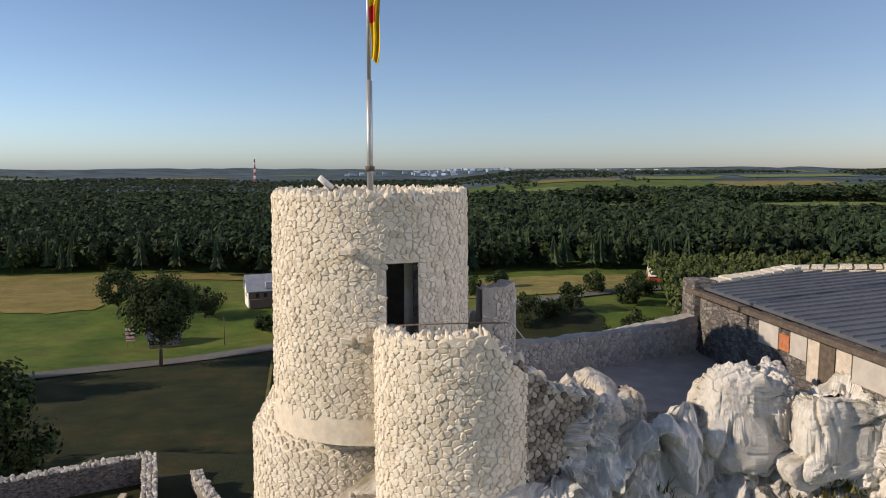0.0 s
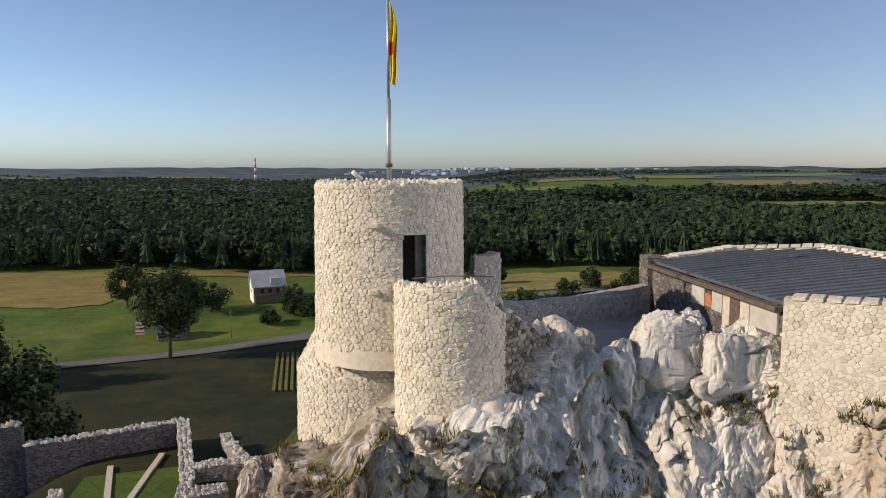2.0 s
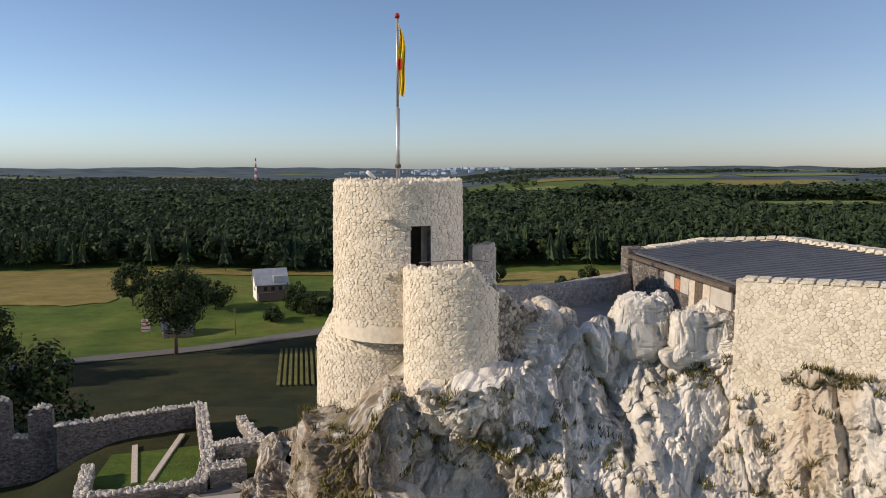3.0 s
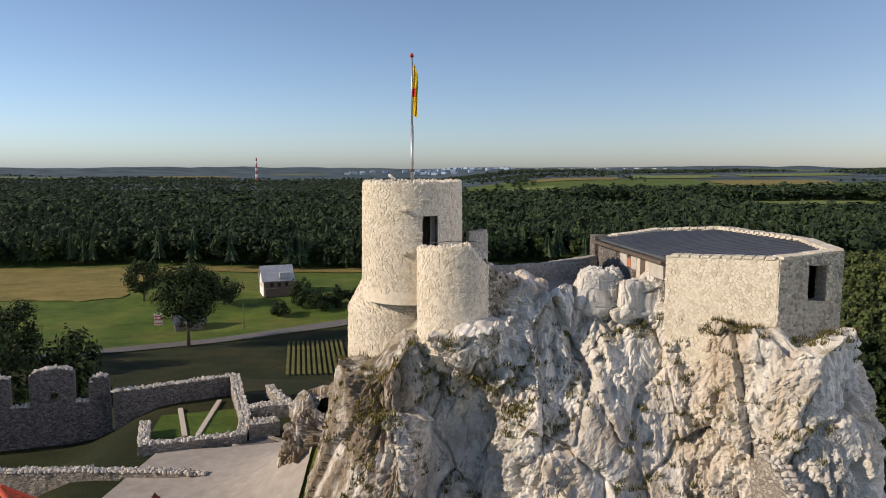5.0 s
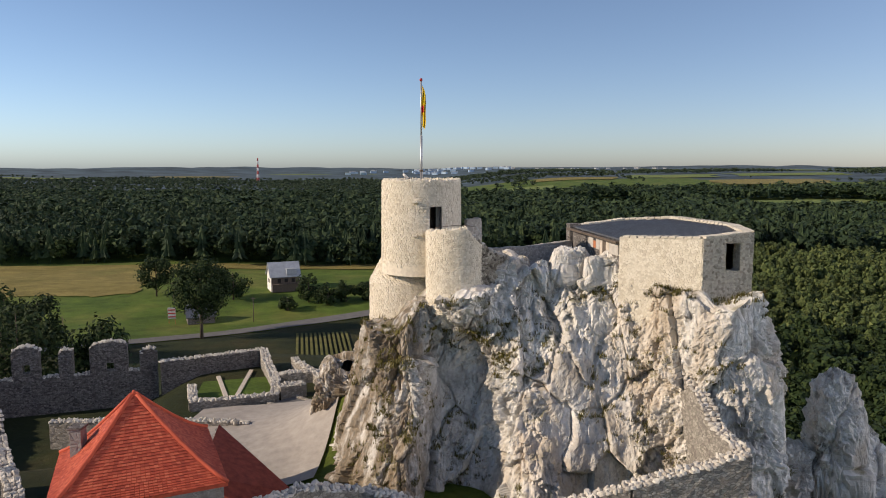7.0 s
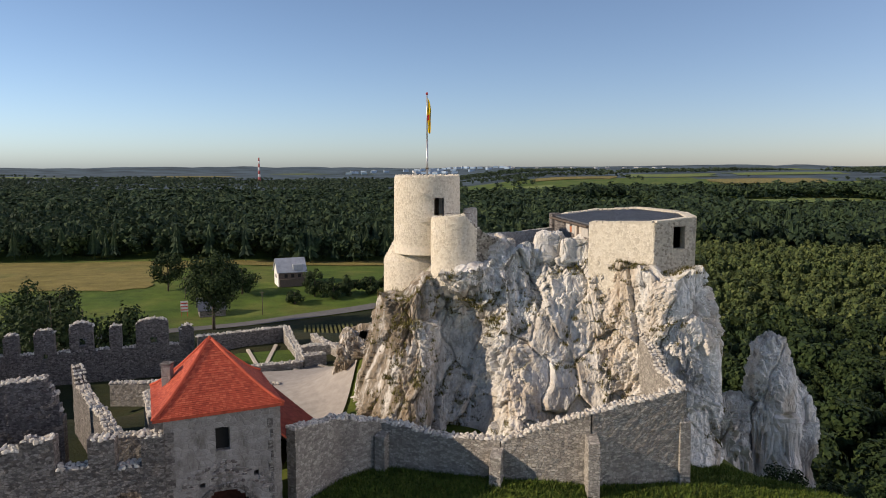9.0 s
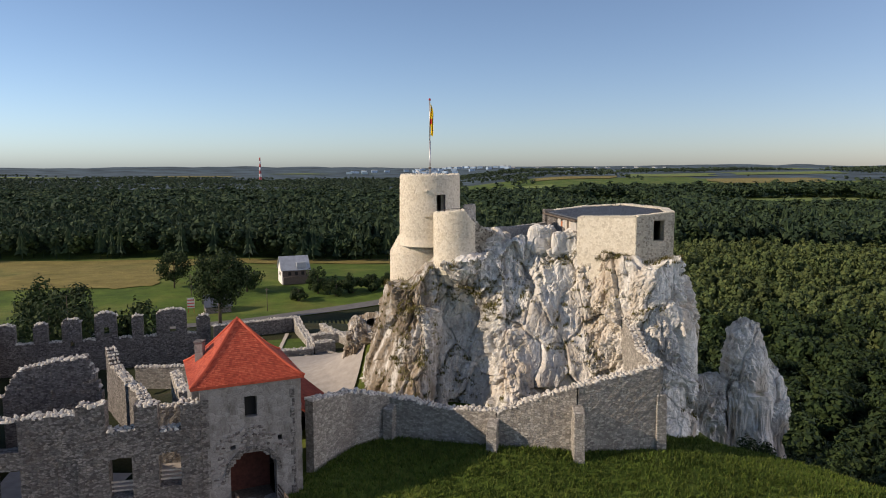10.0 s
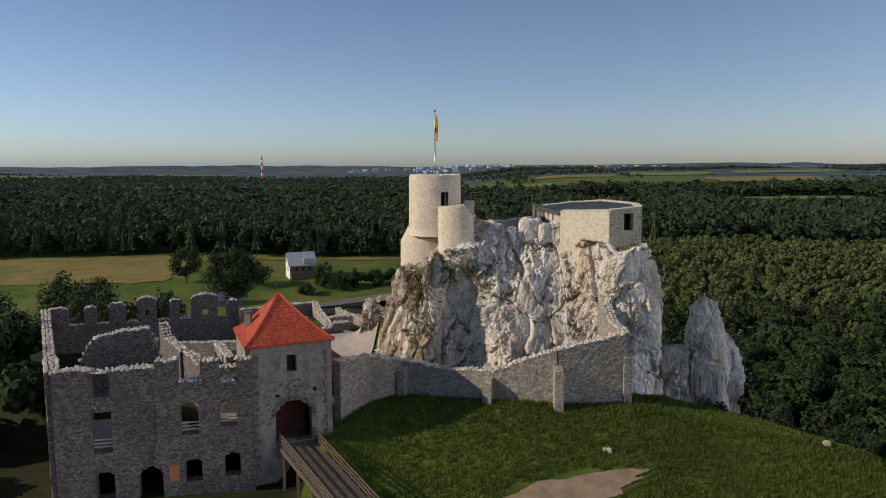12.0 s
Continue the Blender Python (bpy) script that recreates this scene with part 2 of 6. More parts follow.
def adopt(ob, parent):
    """Hangs a part that is built at its true place under its thing."""
    if parent is not None:
        ob.parent = parent
        ob.matrix_parent_inverse = Matrix.Translation(-parent.location)
    return ob


def piece(name, verts, faces, mat, parent=None, label="", smooth=False):
    ob = adopt(new(name, mesh_from(name, verts, faces, mat, smooth)), parent)
    return tagged(ob, label)


def part(name, bm, mat, parent=None, label="", smooth=False):
    me = bpy.data.meshes.new(name)
    bm.to_mesh(me)
    bm.free()
    me.polygons.foreach_set("use_smooth", [smooth] * len(me.polygons))
    me.materials.append(mat)
    return tagged(adopt(new(name, me), parent), label)


def thing(name, at, label, category, group="", kind=""):
    e = new(name)
    e.location = at
    e.empty_display_size = 0.2
    bpy.context.view_layer.update()
    return tagged(e, label, category, group, kind)


def box_bm(bm, lo, hi, m=None, bevel=0.0):
    r = bmesh.ops.create_cube(bm, size=1)
    lo, hi = Vector(lo), Vector(hi)
    mat = Matrix.Translation((lo + hi) / 2) @ Matrix.Diagonal((*(hi - lo), 1))
    if m is not None:
        mat = m @ mat
    bmesh.ops.transform(bm, matrix=mat, verts=r["verts"])
    if bevel:
        ed = list({e for v in r["verts"] for e in v.link_edges})
        bmesh.ops.bevel(bm, geom=ed, offset=bevel, segments=1, affect="EDGES")
    return bm


def box(name, lo, hi, mat, parent=None, m=None, label="", bevel=0.01):
    return part(name, box_bm(bmesh.new(), lo, hi, m, bevel), mat, parent, label)


def tube(name, pts, radii, mat, parent=None, sides=10, label=""):
    """A tapered round bar along a line of points."""
    bm = bmesh.new()
    rings = []
    pts = [Vector(p) for p in pts]
    for i, p in enumerate(pts):
        d = (pts[min(i + 1, len(pts) - 1)] - pts[max(i - 1, 0)]).normalized()
        a = d.orthogonal().normalized()
        c = d.cross(a)
        r = radii[i] if isinstance(radii, (list, tuple)) else radii
        rings.append([bm.verts.new(p + (a * math.cos(k * math.tau / sides) + c * math.sin(k * math.tau / sides)) * r) for k in range(sides)])
    for r0, r1 in zip(rings, rings[1:]):
        for k in range(sides):
            bm.faces.new((r0[k], r0[(k + 1) % sides], r1[(k + 1) % sides], r1[k]))
    bm.faces.new(rings[0][::-1])
    bm.faces.new(rings[-1])
    return part(name, bm, mat, parent, label, True)


# smooth lattice noise for whole arrays of points
LATTICE = np.random.RandomState(7).rand(64, 64, 64).astype(np.float32) * 2 - 1


def vnoise(p):
    p = np.asarray(p, dtype=np.float64)
    i = np.floor(p).astype(int)
    f = p - i
    f = f * f * (3 - 2 * f)
    out = 0
    for dx in (0, 1):
        for dy in (0, 1):
            for dz in (0, 1):
                w = (f[:, 0] if dx else 1 - f[:, 0]) * (f[:, 1] if dy else 1 - f[:, 1]) * (f[:, 2] if dz else 1 - f[:, 2])
                out = out + w * LATTICE[(i[:, 0] + dx) % 64, (i[:, 1] + dy) % 64, (i[:, 2] + dz) % 64]
    return out


def fbm(p, octaves=4, gain=0.5):
    p = np.asarray(p, dtype=np.float64)
    s, a = 0, 1.0
    for _ in range(octaves):
        s = s + a * vnoise(p)
        p = p * 2.03 + 11.7
        a *= gain
    return s


def smooth01(x):
    x = np.clip(x, 0, 1)
    return x * x * (3 - 2 * x)


# ---------------------------------------------------------------- the lie of the land
HILL = np.array([(-37, -12), (-64, 36), (-34, 58), (-14, 56), (-6, 42), (17, 34), (26, 11.5), (40, 4.5), (48, -14), (40, -70), (-40, -75)], float)


def hill_distance(x, y):
    """Signed distance to the edge of the castle hill's flat top, negative inside."""
    d = np.full(x.shape, 1e9)
    inside = np.zeros(x.shape, bool)
    for (ax, ay), (bx, by) in zip(HILL, np.roll(HILL, -1, 0)):
        ex, ey = bx - ax, by - ay
        t = np.clip(((x - ax) * ex + (y - ay) * ey) / (ex * ex + ey * ey), 0, 1)
        d = np.minimum(d, np.hypot(x - ax - t * ex, y - ay - t * ey))
        cross = ((ay > y) != (by > y)) & (x < (bx - ax) * (y - ay) / np.where(by == ay, 1e-9, by - ay) + ax)
        inside ^= cross
    return np.where(inside, -d, d)


def top_height(x, y):
    court = 0.0 * x
    # the grass bank in front of the curtain wall falls towards the bridge and to the valley
    front = 1.2 - 0.05 * np.abs(x - 6) - 0.42 * np.clip(4.5 - y, 0, 14) - 0.15 * np.clip(x - 17, 0, 60)
    front = np.maximum(front, -5.0 - 0.1 * np.clip(x - 17, 0, 60))
    k = smooth01((x + 13) / 7.0)
    yard = np.where(y < 0.0 - 0.25 * (x + 17), -4.0, 0.0)
    left = np.where(x < -10, yard, court) - 1.1 * np.exp(-((x + 15.5) ** 2 + (y - 4) ** 2) / 30.0)
    z = left * (1 - k) + front * k
    z = z - 3.0 * smooth01((-27 - x) / 8.0) * smooth01((y - 20) / 8.0)
    k2 = smooth01((y - 9) / 4.0)
    ramp_ = 4.5 * np.exp(-(np.hypot(x + 7, y - 29) / 6.0) ** 2)
    return z * (1 - k2 * k) + (1.0 - 0.45 * np.clip(x - 17.5, 0, 40)) * k2 * k + ramp_


def plain_height(x, y):
    r = np.hypot(x, y)
    z = -30.5 + 5.5 * smooth01((y - 195) / 70.0)
    z = z + 6.0 * smooth01((r - 1200) / 900.0) * (0.6 + 0.8 * smooth01((x + 100) / 900.0))
    far = smooth01((r - 1800) / 2600.0)
    # farmland climbs gently to the east
    z = z + 30.0 * smooth01((y - 560) / 1150.0) * smooth01((x + 60) / 330.0) * (1 - far)
    p = np.stack([x / 700.0, y / 700.0, 0 * x + 3.3], -1).reshape(-1, 3)
    n = fbm(p, 3).reshape(x.shape)
    z = z + far * (42 + 20 * n)
    return z + 1.2 * smooth01((r - 60) / 200) * (1 - smooth01((r - 500) / 400)) * fbm(np.stack([x / 60.0, y / 60.0, 0 * x], -1).reshape(-1, 3), 2).reshape(x.shape)


def ground_height(x, y):
    x, y = np.asarray(x, float), np.asarray(y, float)
    x, y = np.atleast_1d(x), np.atleast_1d(y)
    d = hill_distance(x, y)
    k = smooth01((d + 1.0) / 42.0)
    k = np.clip(k * 1.0, 0, 1) ** 0.7
    return top_height(x, y) * (1 - k) + plain_height(x, y) * k


def gz(x, y):
    return float(ground_height(x, y)[0])


def grid_mesh(xs, ys, lift=0.0):
    gx, gy = np.meshgrid(xs, ys)
    z = ground_height(gx.ravel(), gy.ravel()) + lift
    v = np.stack([gx.ravel(), gy.ravel(), z], -1)
    nx, ny = len(xs), len(ys)
    i = (np.arange(ny - 1)[:, None] * nx + np.arange(nx - 1)[None, :]).ravel()
    return v, np.stack([i, i + 1, i + nx + 1, i + nx], -1)


def build_ground():
    u = np.linspace(-1, 1, 301)
    s = 40 * np.sinh(u * math.asinh(4700 / 40.0))
    v, f = grid_mesh(s, s + 20)
    me = mesh_from("ground", v, f, M_GRASS, True)
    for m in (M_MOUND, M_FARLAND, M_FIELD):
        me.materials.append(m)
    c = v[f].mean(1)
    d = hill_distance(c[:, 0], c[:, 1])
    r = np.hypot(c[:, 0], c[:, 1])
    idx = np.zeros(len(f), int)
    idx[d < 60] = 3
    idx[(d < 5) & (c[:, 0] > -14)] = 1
    # ground past 1500 m takes the haze-tinted blue
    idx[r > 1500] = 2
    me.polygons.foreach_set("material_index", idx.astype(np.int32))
    tagged(new("ground", me), "grassy land with a castle hill and far wooded ridges tinted for haze", "ground", kind="structure")


build_ground()


def drape(name, corner, along, across, nu, nv, mat, label, lift=0.25, wobble=0.0, category="field", bend=None):
    """A patch of land laid over the ground: corner, two edge vectors."""
    u, w = np.meshgrid(np.linspace(0, 1, nu), np.linspace(0, 1, nv))
    u, w = u.ravel(), w.ravel()
    x = corner[0] + along[0] * u + across[0] * w
    y = corner[1] + along[1] * u + across[1] * w
    if bend is not None:
        y = y + bend(x)
    if wobble:
        e = np.minimum(np.minimum(u, 1 - u), np.minimum(w, 1 - w))
        n = fbm(np.stack([x / wobble, y / wobble, 0 * x], -1), 3)
        x = x + n * wobble * 0.35
        y = y + n * wobble * 0.25
    z = ground_height(x, y) + lift
    i = (np.arange(nv - 1)[:, None] * nu + np.arange(nu - 1)[None, :]).ravel()
    ob = piece(name, np.stack([x, y, z], -1), np.stack([i, i + 1, i + nu + 1, i + nu], -1), mat, None, label, True)
    return tagged(ob, "", category, kind="structure")


# ---------------------------------------------------------------- the crag
CRAG_CENTRE = np.array([7.0, 24.0])
CRAG_LOW = np.array([(-11.5, 34), (-9.8, 24.5), (-7.6, 15.0), (-3.4, 10.9), (-1.3, 15.4), (2.0, 15.2), (4.8, 10.2), (9, 12.2), (13, 12.8), (17, 10.4), (20.4, 11.4), (22.2, 16), (22, 27), (14, 36), (0, 37)], float)
CRAG_MID = np.array([(-7.8, 30), (-7.6, 23.5), (-6.0, 16.6), (-2.5, 13.7), (-1.2, 17.7), (2.3, 17.2), (4.6, 15.4), (9.5, 15.6), (13, 15.0), (17, 11.6), (20.2, 12.2), (21.9, 16), (21.6, 27), (14, 35), (0, 34)], float)
CRAG_TOP = np.array([(-5.5, 28), (-6, 23), (-5.6, 17.6), (-3.3, 15.8), (-1.4, 16.9), (1.0, 15.4), (4.5, 17.6), (9, 18.0), (12.3, 15.8), (16.2, 12.7), (19.8, 13.2), (21.2, 17), (21, 27), (14, 33), (0, 32)], float)
CRAG_Z = np.array([8, 11.0, 11.5, 12.4, 14.0, 15.0, 16.0, 16.2, 15.5, 14.9, 14.8, 14.4, 14.6, 15, 13], float)


def ring(values, n):
    """A closed smooth line through the corner values, n samples."""
    k = len(values)
    t = np.arange(n) * k / n
    i = t.astype(int)
    f = (t - i).reshape(-1, *([1] * (values.ndim - 1)))
    p0, p1, p2, p3 = (values[(i + o) % k] for o in (-1, 0, 1, 2))
    return 0.5 * (2 * p1 + (p2 - p0) * f + (2 * p0 - 5 * p1 + 4 * p2 - p3) * f ** 2 + (3 * p1 - p0 - 3 * p2 + p3) * f ** 3)


def facets(p, seed=0, tilt=0.6):
    """Broken blocks: every scattered cell is a plane of its own tilt and height; also the gap to the next cell."""
    i = np.floor(p).astype(int)
    f1 = np.full(len(p), 9.0)
    f2 = np.full(len(p), 9.0)
    val = np.zeros(len(p))
    for dx in (-1, 0, 1):
        for dy in (-1, 0, 1):
            for dz in (-1, 0, 1):
                c = i + np.array([dx, dy, dz])
                q = [LATTICE[(c[:, 0] + o + seed) % 64, (c[:, 1] + 2 * o) % 64, (c[:, 2] + 3 * o) % 64] for o in (0, 17, 29, 41, 7, 23, 51)]
                off = np.stack([p[:, k] - c[:, k] - 0.5 - 0.48 * q[k] for k in range(3)], -1)
                d = np.sqrt((off ** 2).sum(-1))
                closer = d < f1
                f2 = np.where(closer, f1, np.minimum(f2, d))
                val = np.where(closer, 0.5 * q[3] + tilt * (q[4] * off[:, 0] + q[5] * off[:, 1] + q[6] * off[:, 2]), val)
                f1 = np.where(closer, d, f1)
    return val, f2 - f1


def rock_relief(p, amp=1.0):
    """Relief of karst rock: broad buttresses, tilted broken faces, a few clefts, smooth and crumbled stretches."""
    warp = np.stack([fbm(p * 0.45 + 9, 3), fbm(p * 0.45 + 40, 3), fbm(p * 0.45 + 70, 3)], -1)
    a = fbm(p * np.array([0.19, 0.19, 0.11]) + 5, 3) * 0.65
    v1, g1 = facets(p * np.array([0.3, 0.3, 0.18]) + warp * 0.08, 0, 0.9)
    b = 0.7 * v1 - 0.25 * np.clip(1 - g1 / 0.06, 0, 1)
    crumbled = smooth01(fbm(p * np.array([0.22, 0.22, 0.16]) + 31, 3) * 1.3 + 0.5)
    v2, g2 = facets(p * np.array([0.9, 0.9, 0.68]) + warp * 0.12, 5, 0.9)
    c = (0.3 * v2 - 0.12 * np.clip(1 - g2 / 0.08, 0, 1)) * (0.3 + 0.8 * crumbled)
    v3, g3 = facets(p * np.array([2.6, 2.6, 1.7]) + warp * 0.2, 11, 0.9)
    d = (0.15 * v3 - 0.05 * np.clip(1 - g3 / 0.12, 0, 1)) * (0.2 + 0.9 * crumbled)
    e = -np.abs(fbm(p * np.array([0.8, 0.8, 0.55]) + 77, 4, 0.6)) * 0.42 * (0.25 + 0.85 * crumbled)
    f = fbm(p * 3.6, 4, 0.65) * (0.035 + 0.08 * crumbled)
    return amp * (a + b + c + d + e + f + 0.12)


def blades(name, spots, mat, label, seed, count=9, height=(0.25, 0.55), lean=0.35, width=0.05):
    """Tufts of grass as one mesh: a fan of bent blades at every spot."""
    rng = np.random.RandomState(seed)
    n = len(spots) * count
    base = np.repeat(np.asarray(spots), count, 0) + np.column_stack([rng.uniform(-0.2, 0.2, (n, 2)), np.full(n, -0.05)])
    a = rng.uniform(0, math.tau, n)
    h = rng.uniform(*height, n)
    d = np.column_stack([np.cos(a), np.sin(a), 0 * a])
    s = np.column_stack([-np.sin(a), np.cos(a), 0 * a]) * width
    tip = base + d * (h * lean * rng.uniform(0.2, 1.6, n))[:, None] + np.array([0, 0, 1]) * h[:, None]
    v = np.stack([base - s, base + s, tip], 1).reshape(-1, 3)
    ob = piece(name, v, np.arange(3 * n).reshape(n, 3), mat, None, label)
    return tagged(ob, "", "grass", kind="stuff")


def grow_tufts(g):
    du = np.roll(g, -2, 1) - np.roll(g, 2, 1)
    dv = np.roll(g, -2, 0) - np.roll(g, 2, 0)
    nz = np.cross(du, dv)
    nz = np.abs(nz[..., 2]) / (np.linalg.norm(nz, axis=-1) + 1e-9)
    flat, nzf = g.reshape(-1, 3), nz.ravel()
    m = fbm(flat * 0.35 + 12, 3)
    rng = np.random.RandomState(2)
    ok = (nzf > 0.5) & (m > 0.12) & (flat[:, 1] < 24) & (flat[:, 2] > 1) & (flat[:, 2] < 17.5) & (rng.rand(len(flat)) < 0.14)
    ok &= ~((flat[:, 0] > 2.5) & (flat[:, 1] > 20.5))
    blades("rock_grass", flat[ok], M_TUFT, "dry green tufts growing on the crag's ledges", 4, 12, (0.12, 0.42), 0.6, 0.035)


def compact(v, f):
    """The faces f with only the vertices that they use."""
    used, back = np.unique(f, return_inverse=True)
    return v[used], back.reshape(f.shape)


def build_crag():
    n, rows, cap = 840, 200, 40
    low, mid, top, zt = ring(CRAG_LOW, n), ring(CRAG_MID, n), ring(CRAG_TOP, n), ring(CRAG_Z, n)
    verts = []
    for j in range(rows):
        v = j / (rows - 1)
        z = -4 + (zt + 4) * v
        k = np.clip((z / zt), -0.4, 1)[:, None]
        xy = np.where(k < 0.62, low + (mid - low) * (k / 0.62), mid + (top - mid) * ((k - 0.62) / 0.38))
        verts.append(np.column_stack([xy, z]))
    for j in range(1, cap):
        v = j / cap
        xy = top + (CRAG_CENTRE - top) * v
        z = zt + (15.2 - zt) * smooth01(v * 2.4)
        verts.append(np.column_stack([xy, z]))
    g = np.array(verts)
    # push each point out along the level normal of its ring
    tang = np.roll(g, -1, 1) - np.roll(g, 1, 1)
    nrm = np.stack([tang[..., 1], -tang[..., 0], 0 * tang[..., 0]], -1)
    nrm /= np.linalg.norm(nrm, axis=-1, keepdims=True) + 1e-9
    flat = g.reshape(-1, 3)
    rel = rock_relief(flat).reshape(g.shape[:2])
    fade = np.ones(g.shape[0])
    fade[rows:] = np.clip(1 - np.arange(cap - 1) / 8.0, 0, 1)
    g2 = g + nrm * (rel * fade[:, None])[..., None]
    lump = fbm(flat * np.array([0.7, 0.7, 0.2]) + 3, 4).reshape(g.shape[:2])
    hfade = np.zeros(g.shape[0])
    hfade[:rows] = np.linspace(0, 1, rows) ** 2
    hfade[rows:] = np.clip(1 - np.arange(cap - 1) / 12.0, 0.05, 1)
    g2[..., 2] += lump * 0.8 * hfade[:, None]
    grow_tufts(g2)
    i = (np.arange(g.shape[0] - 1)[:, None] * n + np.arange(n)[None, :])
    i2 = (np.arange(g.shape[0] - 1)[:, None] * n + (np.arange(n)[None, :] + 1) % n)
    f = np.stack([i, i2, i2 + n, i + n], -1).reshape(-1, 4)
    crag = thing("limestone_crag", (CRAG_CENTRE[0], CRAG_CENTRE[1], -4), "fissured pale limestone crag under the castle", "rock")
    corner = (np.tile(np.arange(n), g.shape[0] - 1) * len(CRAG_LOW) / n)
    level = np.repeat(np.arange(g.shape[0] - 1), n)
    body = g2.reshape(-1, 3)
    spans = (("back_face", -1.0, 1.0, "shaded rock face towards the court"), ("buttress", 1.0, 3.7, "brown-streaked rock buttress"), ("recess", 3.7, 5.4, "shaded hollow rock face"), ("rib", 5.4, 7.6, "ochre rock rib over a rounded hump"), ("gully", 7.6, 8.6, "crumbled gully with tufts"), ("buttress", 8.6, 11.4, "smooth white rock buttress"), ("back_face", 11.4, 15.1, ""))
    for nm, c0, c1, lab in spans:
        pick = (corner >= c0) & (corner < c1) & (level < rows)
        piece(nm, *compact(body, f[pick]), M_ROCK, crag, lab)
    piece("summit", *compact(body, f[level >= rows]), M_ROCK, crag, "rough rock top")


build_crag()


def boulder(name, at, size, label, seed=0, res=90, sharp=1.0, taper=0.1):
    u, v = np.meshgrid(np.linspace(0, math.tau, res * 2, endpoint=False), np.linspace(0.02, math.pi - 0.02, res))
    d = np.stack([np.cos(u) * np.sin(v), np.sin(u) * np.sin(v), np.cos(v)], -1).reshape(-1, 3)
    # a boxy block with broken faces, narrowing upwards
    p = np.sign(d) * np.abs(d) ** (0.4 if taper < 0.3 else 0.55)
    p[:, :2] *= (1 - taper * 0.5 * (p[:, 2:3] + 1))
    p = p * np.array(size)
    q = p + seed * 13.1
    small = min(1.0, min(size) / 3.0)
    r = rock_relief(q * (2.1 - small), 0.55 + 0.35 * small)
    p = p + d * (r * sharp)[:, None] + np.array(at)
    n = res * 2
    i = (np.arange(res - 1)[:, None] * n + np.arange(n)[None, :])
    i2 = (np.arange(res - 1)[:, None] * n + (np.arange(n)[None, :] + 1) % n)
    f = np.stack([i, i + n, i2 + n, i2], -1).reshape(-1, 4)
    return tagged(piece(name, p, f, M_ROCK, None, label), "", "rock")


boulder("rock_block", (8.6, 19.4, 16.2), (1.6, 1.2, 1.3), "white limestone block standing on the crag's edge", 1, 110, 0.6, 0.2)
boulder("rock_block", (10.6, 18.6, 16.0), (1.5, 1.3, 1.2), "grassy limestone block on the crag's edge beside the wall", 2, 110, 0.75, 0.1)
boulder("rock_block", (3.3, 18.8, 15.3), (1.5, 1.3, 1.5), "rubbly limestone slope beside the stair turret", 11, 80)
boulder("rock_block", (6.4, 19.2, 15.0), (1.7, 1.1, 1.25), "low limestone ledge on the crag's edge", 12, 80)
boulder("rock_block", (4.8, 19.2, 16.1), (0.75, 0.6, 0.8), "small pointed limestone block on the crag's edge", 3, sharp=0.4)
boulder("rock_pinnacle", (29.0, 20.5, -1.6), (3.3, 3.2, 8.8), "tall grey limestone pinnacle below the crag", 4, 130, 1.3, 0.6)
boulder("rock_pinnacle", (31.6, 21.5, -4.4), (3.0, 3.2, 8.0), "lower grey limestone pinnacle beside the first", 5, 130, 1.2, 0.5)
boulder("rock_spur", (-9.3, 31.0, 1.2), (2.6, 5.2, 4.2), "pale limestone spur between crag and court", 9, 90)
boulder("rock_pinnacle", (25.3, 20.5, -3.6), (2.6, 3.2, 6.2), "limestone spur joining crag and pinnacle", 6, 110, 1.2, 0.4)


# ---------------------------------------------------------------- round towers
def shell(cx, cy, r, a0, a1, z0, ztop, thick, n=160, rows=40, r_of_z=None, rag=0.0):
    """An upright curved wall: angles in degrees, height of its top by angle."""
    a = np.radians(np.linspace(a0, a1, n))
    zt = np.array([ztop(math.degrees(t)) if callable(ztop) else ztop for t in a])
    if rag:
        zt = zt + rag * fbm(np.stack([a * r * 2.4, 0 * a, 0 * a + cx], -1), 3)
    cols = []
    for j in range(rows):
        z = z0 + (zt - z0) * j / (rows - 1)
        rr = r_of_z(z) if r_of_z else r + 0 * z
        cols.append(np.stack([cx + rr * np.cos(a), cy + rr * np.sin(a), z], -1))
    for j in (1, 2, 3):
        rr = (r_of_z(zt) if r_of_z else r) - thick * j / 3
        cols.append(np.stack([cx + rr * np.cos(a), cy + rr * np.sin(a), zt + 0.05 * np.sin(a * 31 + j * 5)], -1))
    for j in range(rows - 2, -1, -3):
        z = z0 + (zt - z0) * j / (rows - 1)
        rr = (r_of_z(zt) if r_of_z else r) - thick
        cols.append(np.stack([cx + rr * np.cos(a), cy + rr * np.sin(a), z], -1))
    g = np.array(cols)
    i = (np.arange(len(cols) - 1)[:, None] * n + np.arange(n - 1)[None, :]).ravel()
    f = np.stack([i, i + 1, i + n + 1, i + n], -1)
    return g.reshape(-1, 3), f


TC = (-2.2, 21.6)
TR = 2.9
FOOT = (-2.95, 23.0)
DOOR = (283.5, 301.5, 17.2, 20.5)


RNG = np.random.RandomState(11)


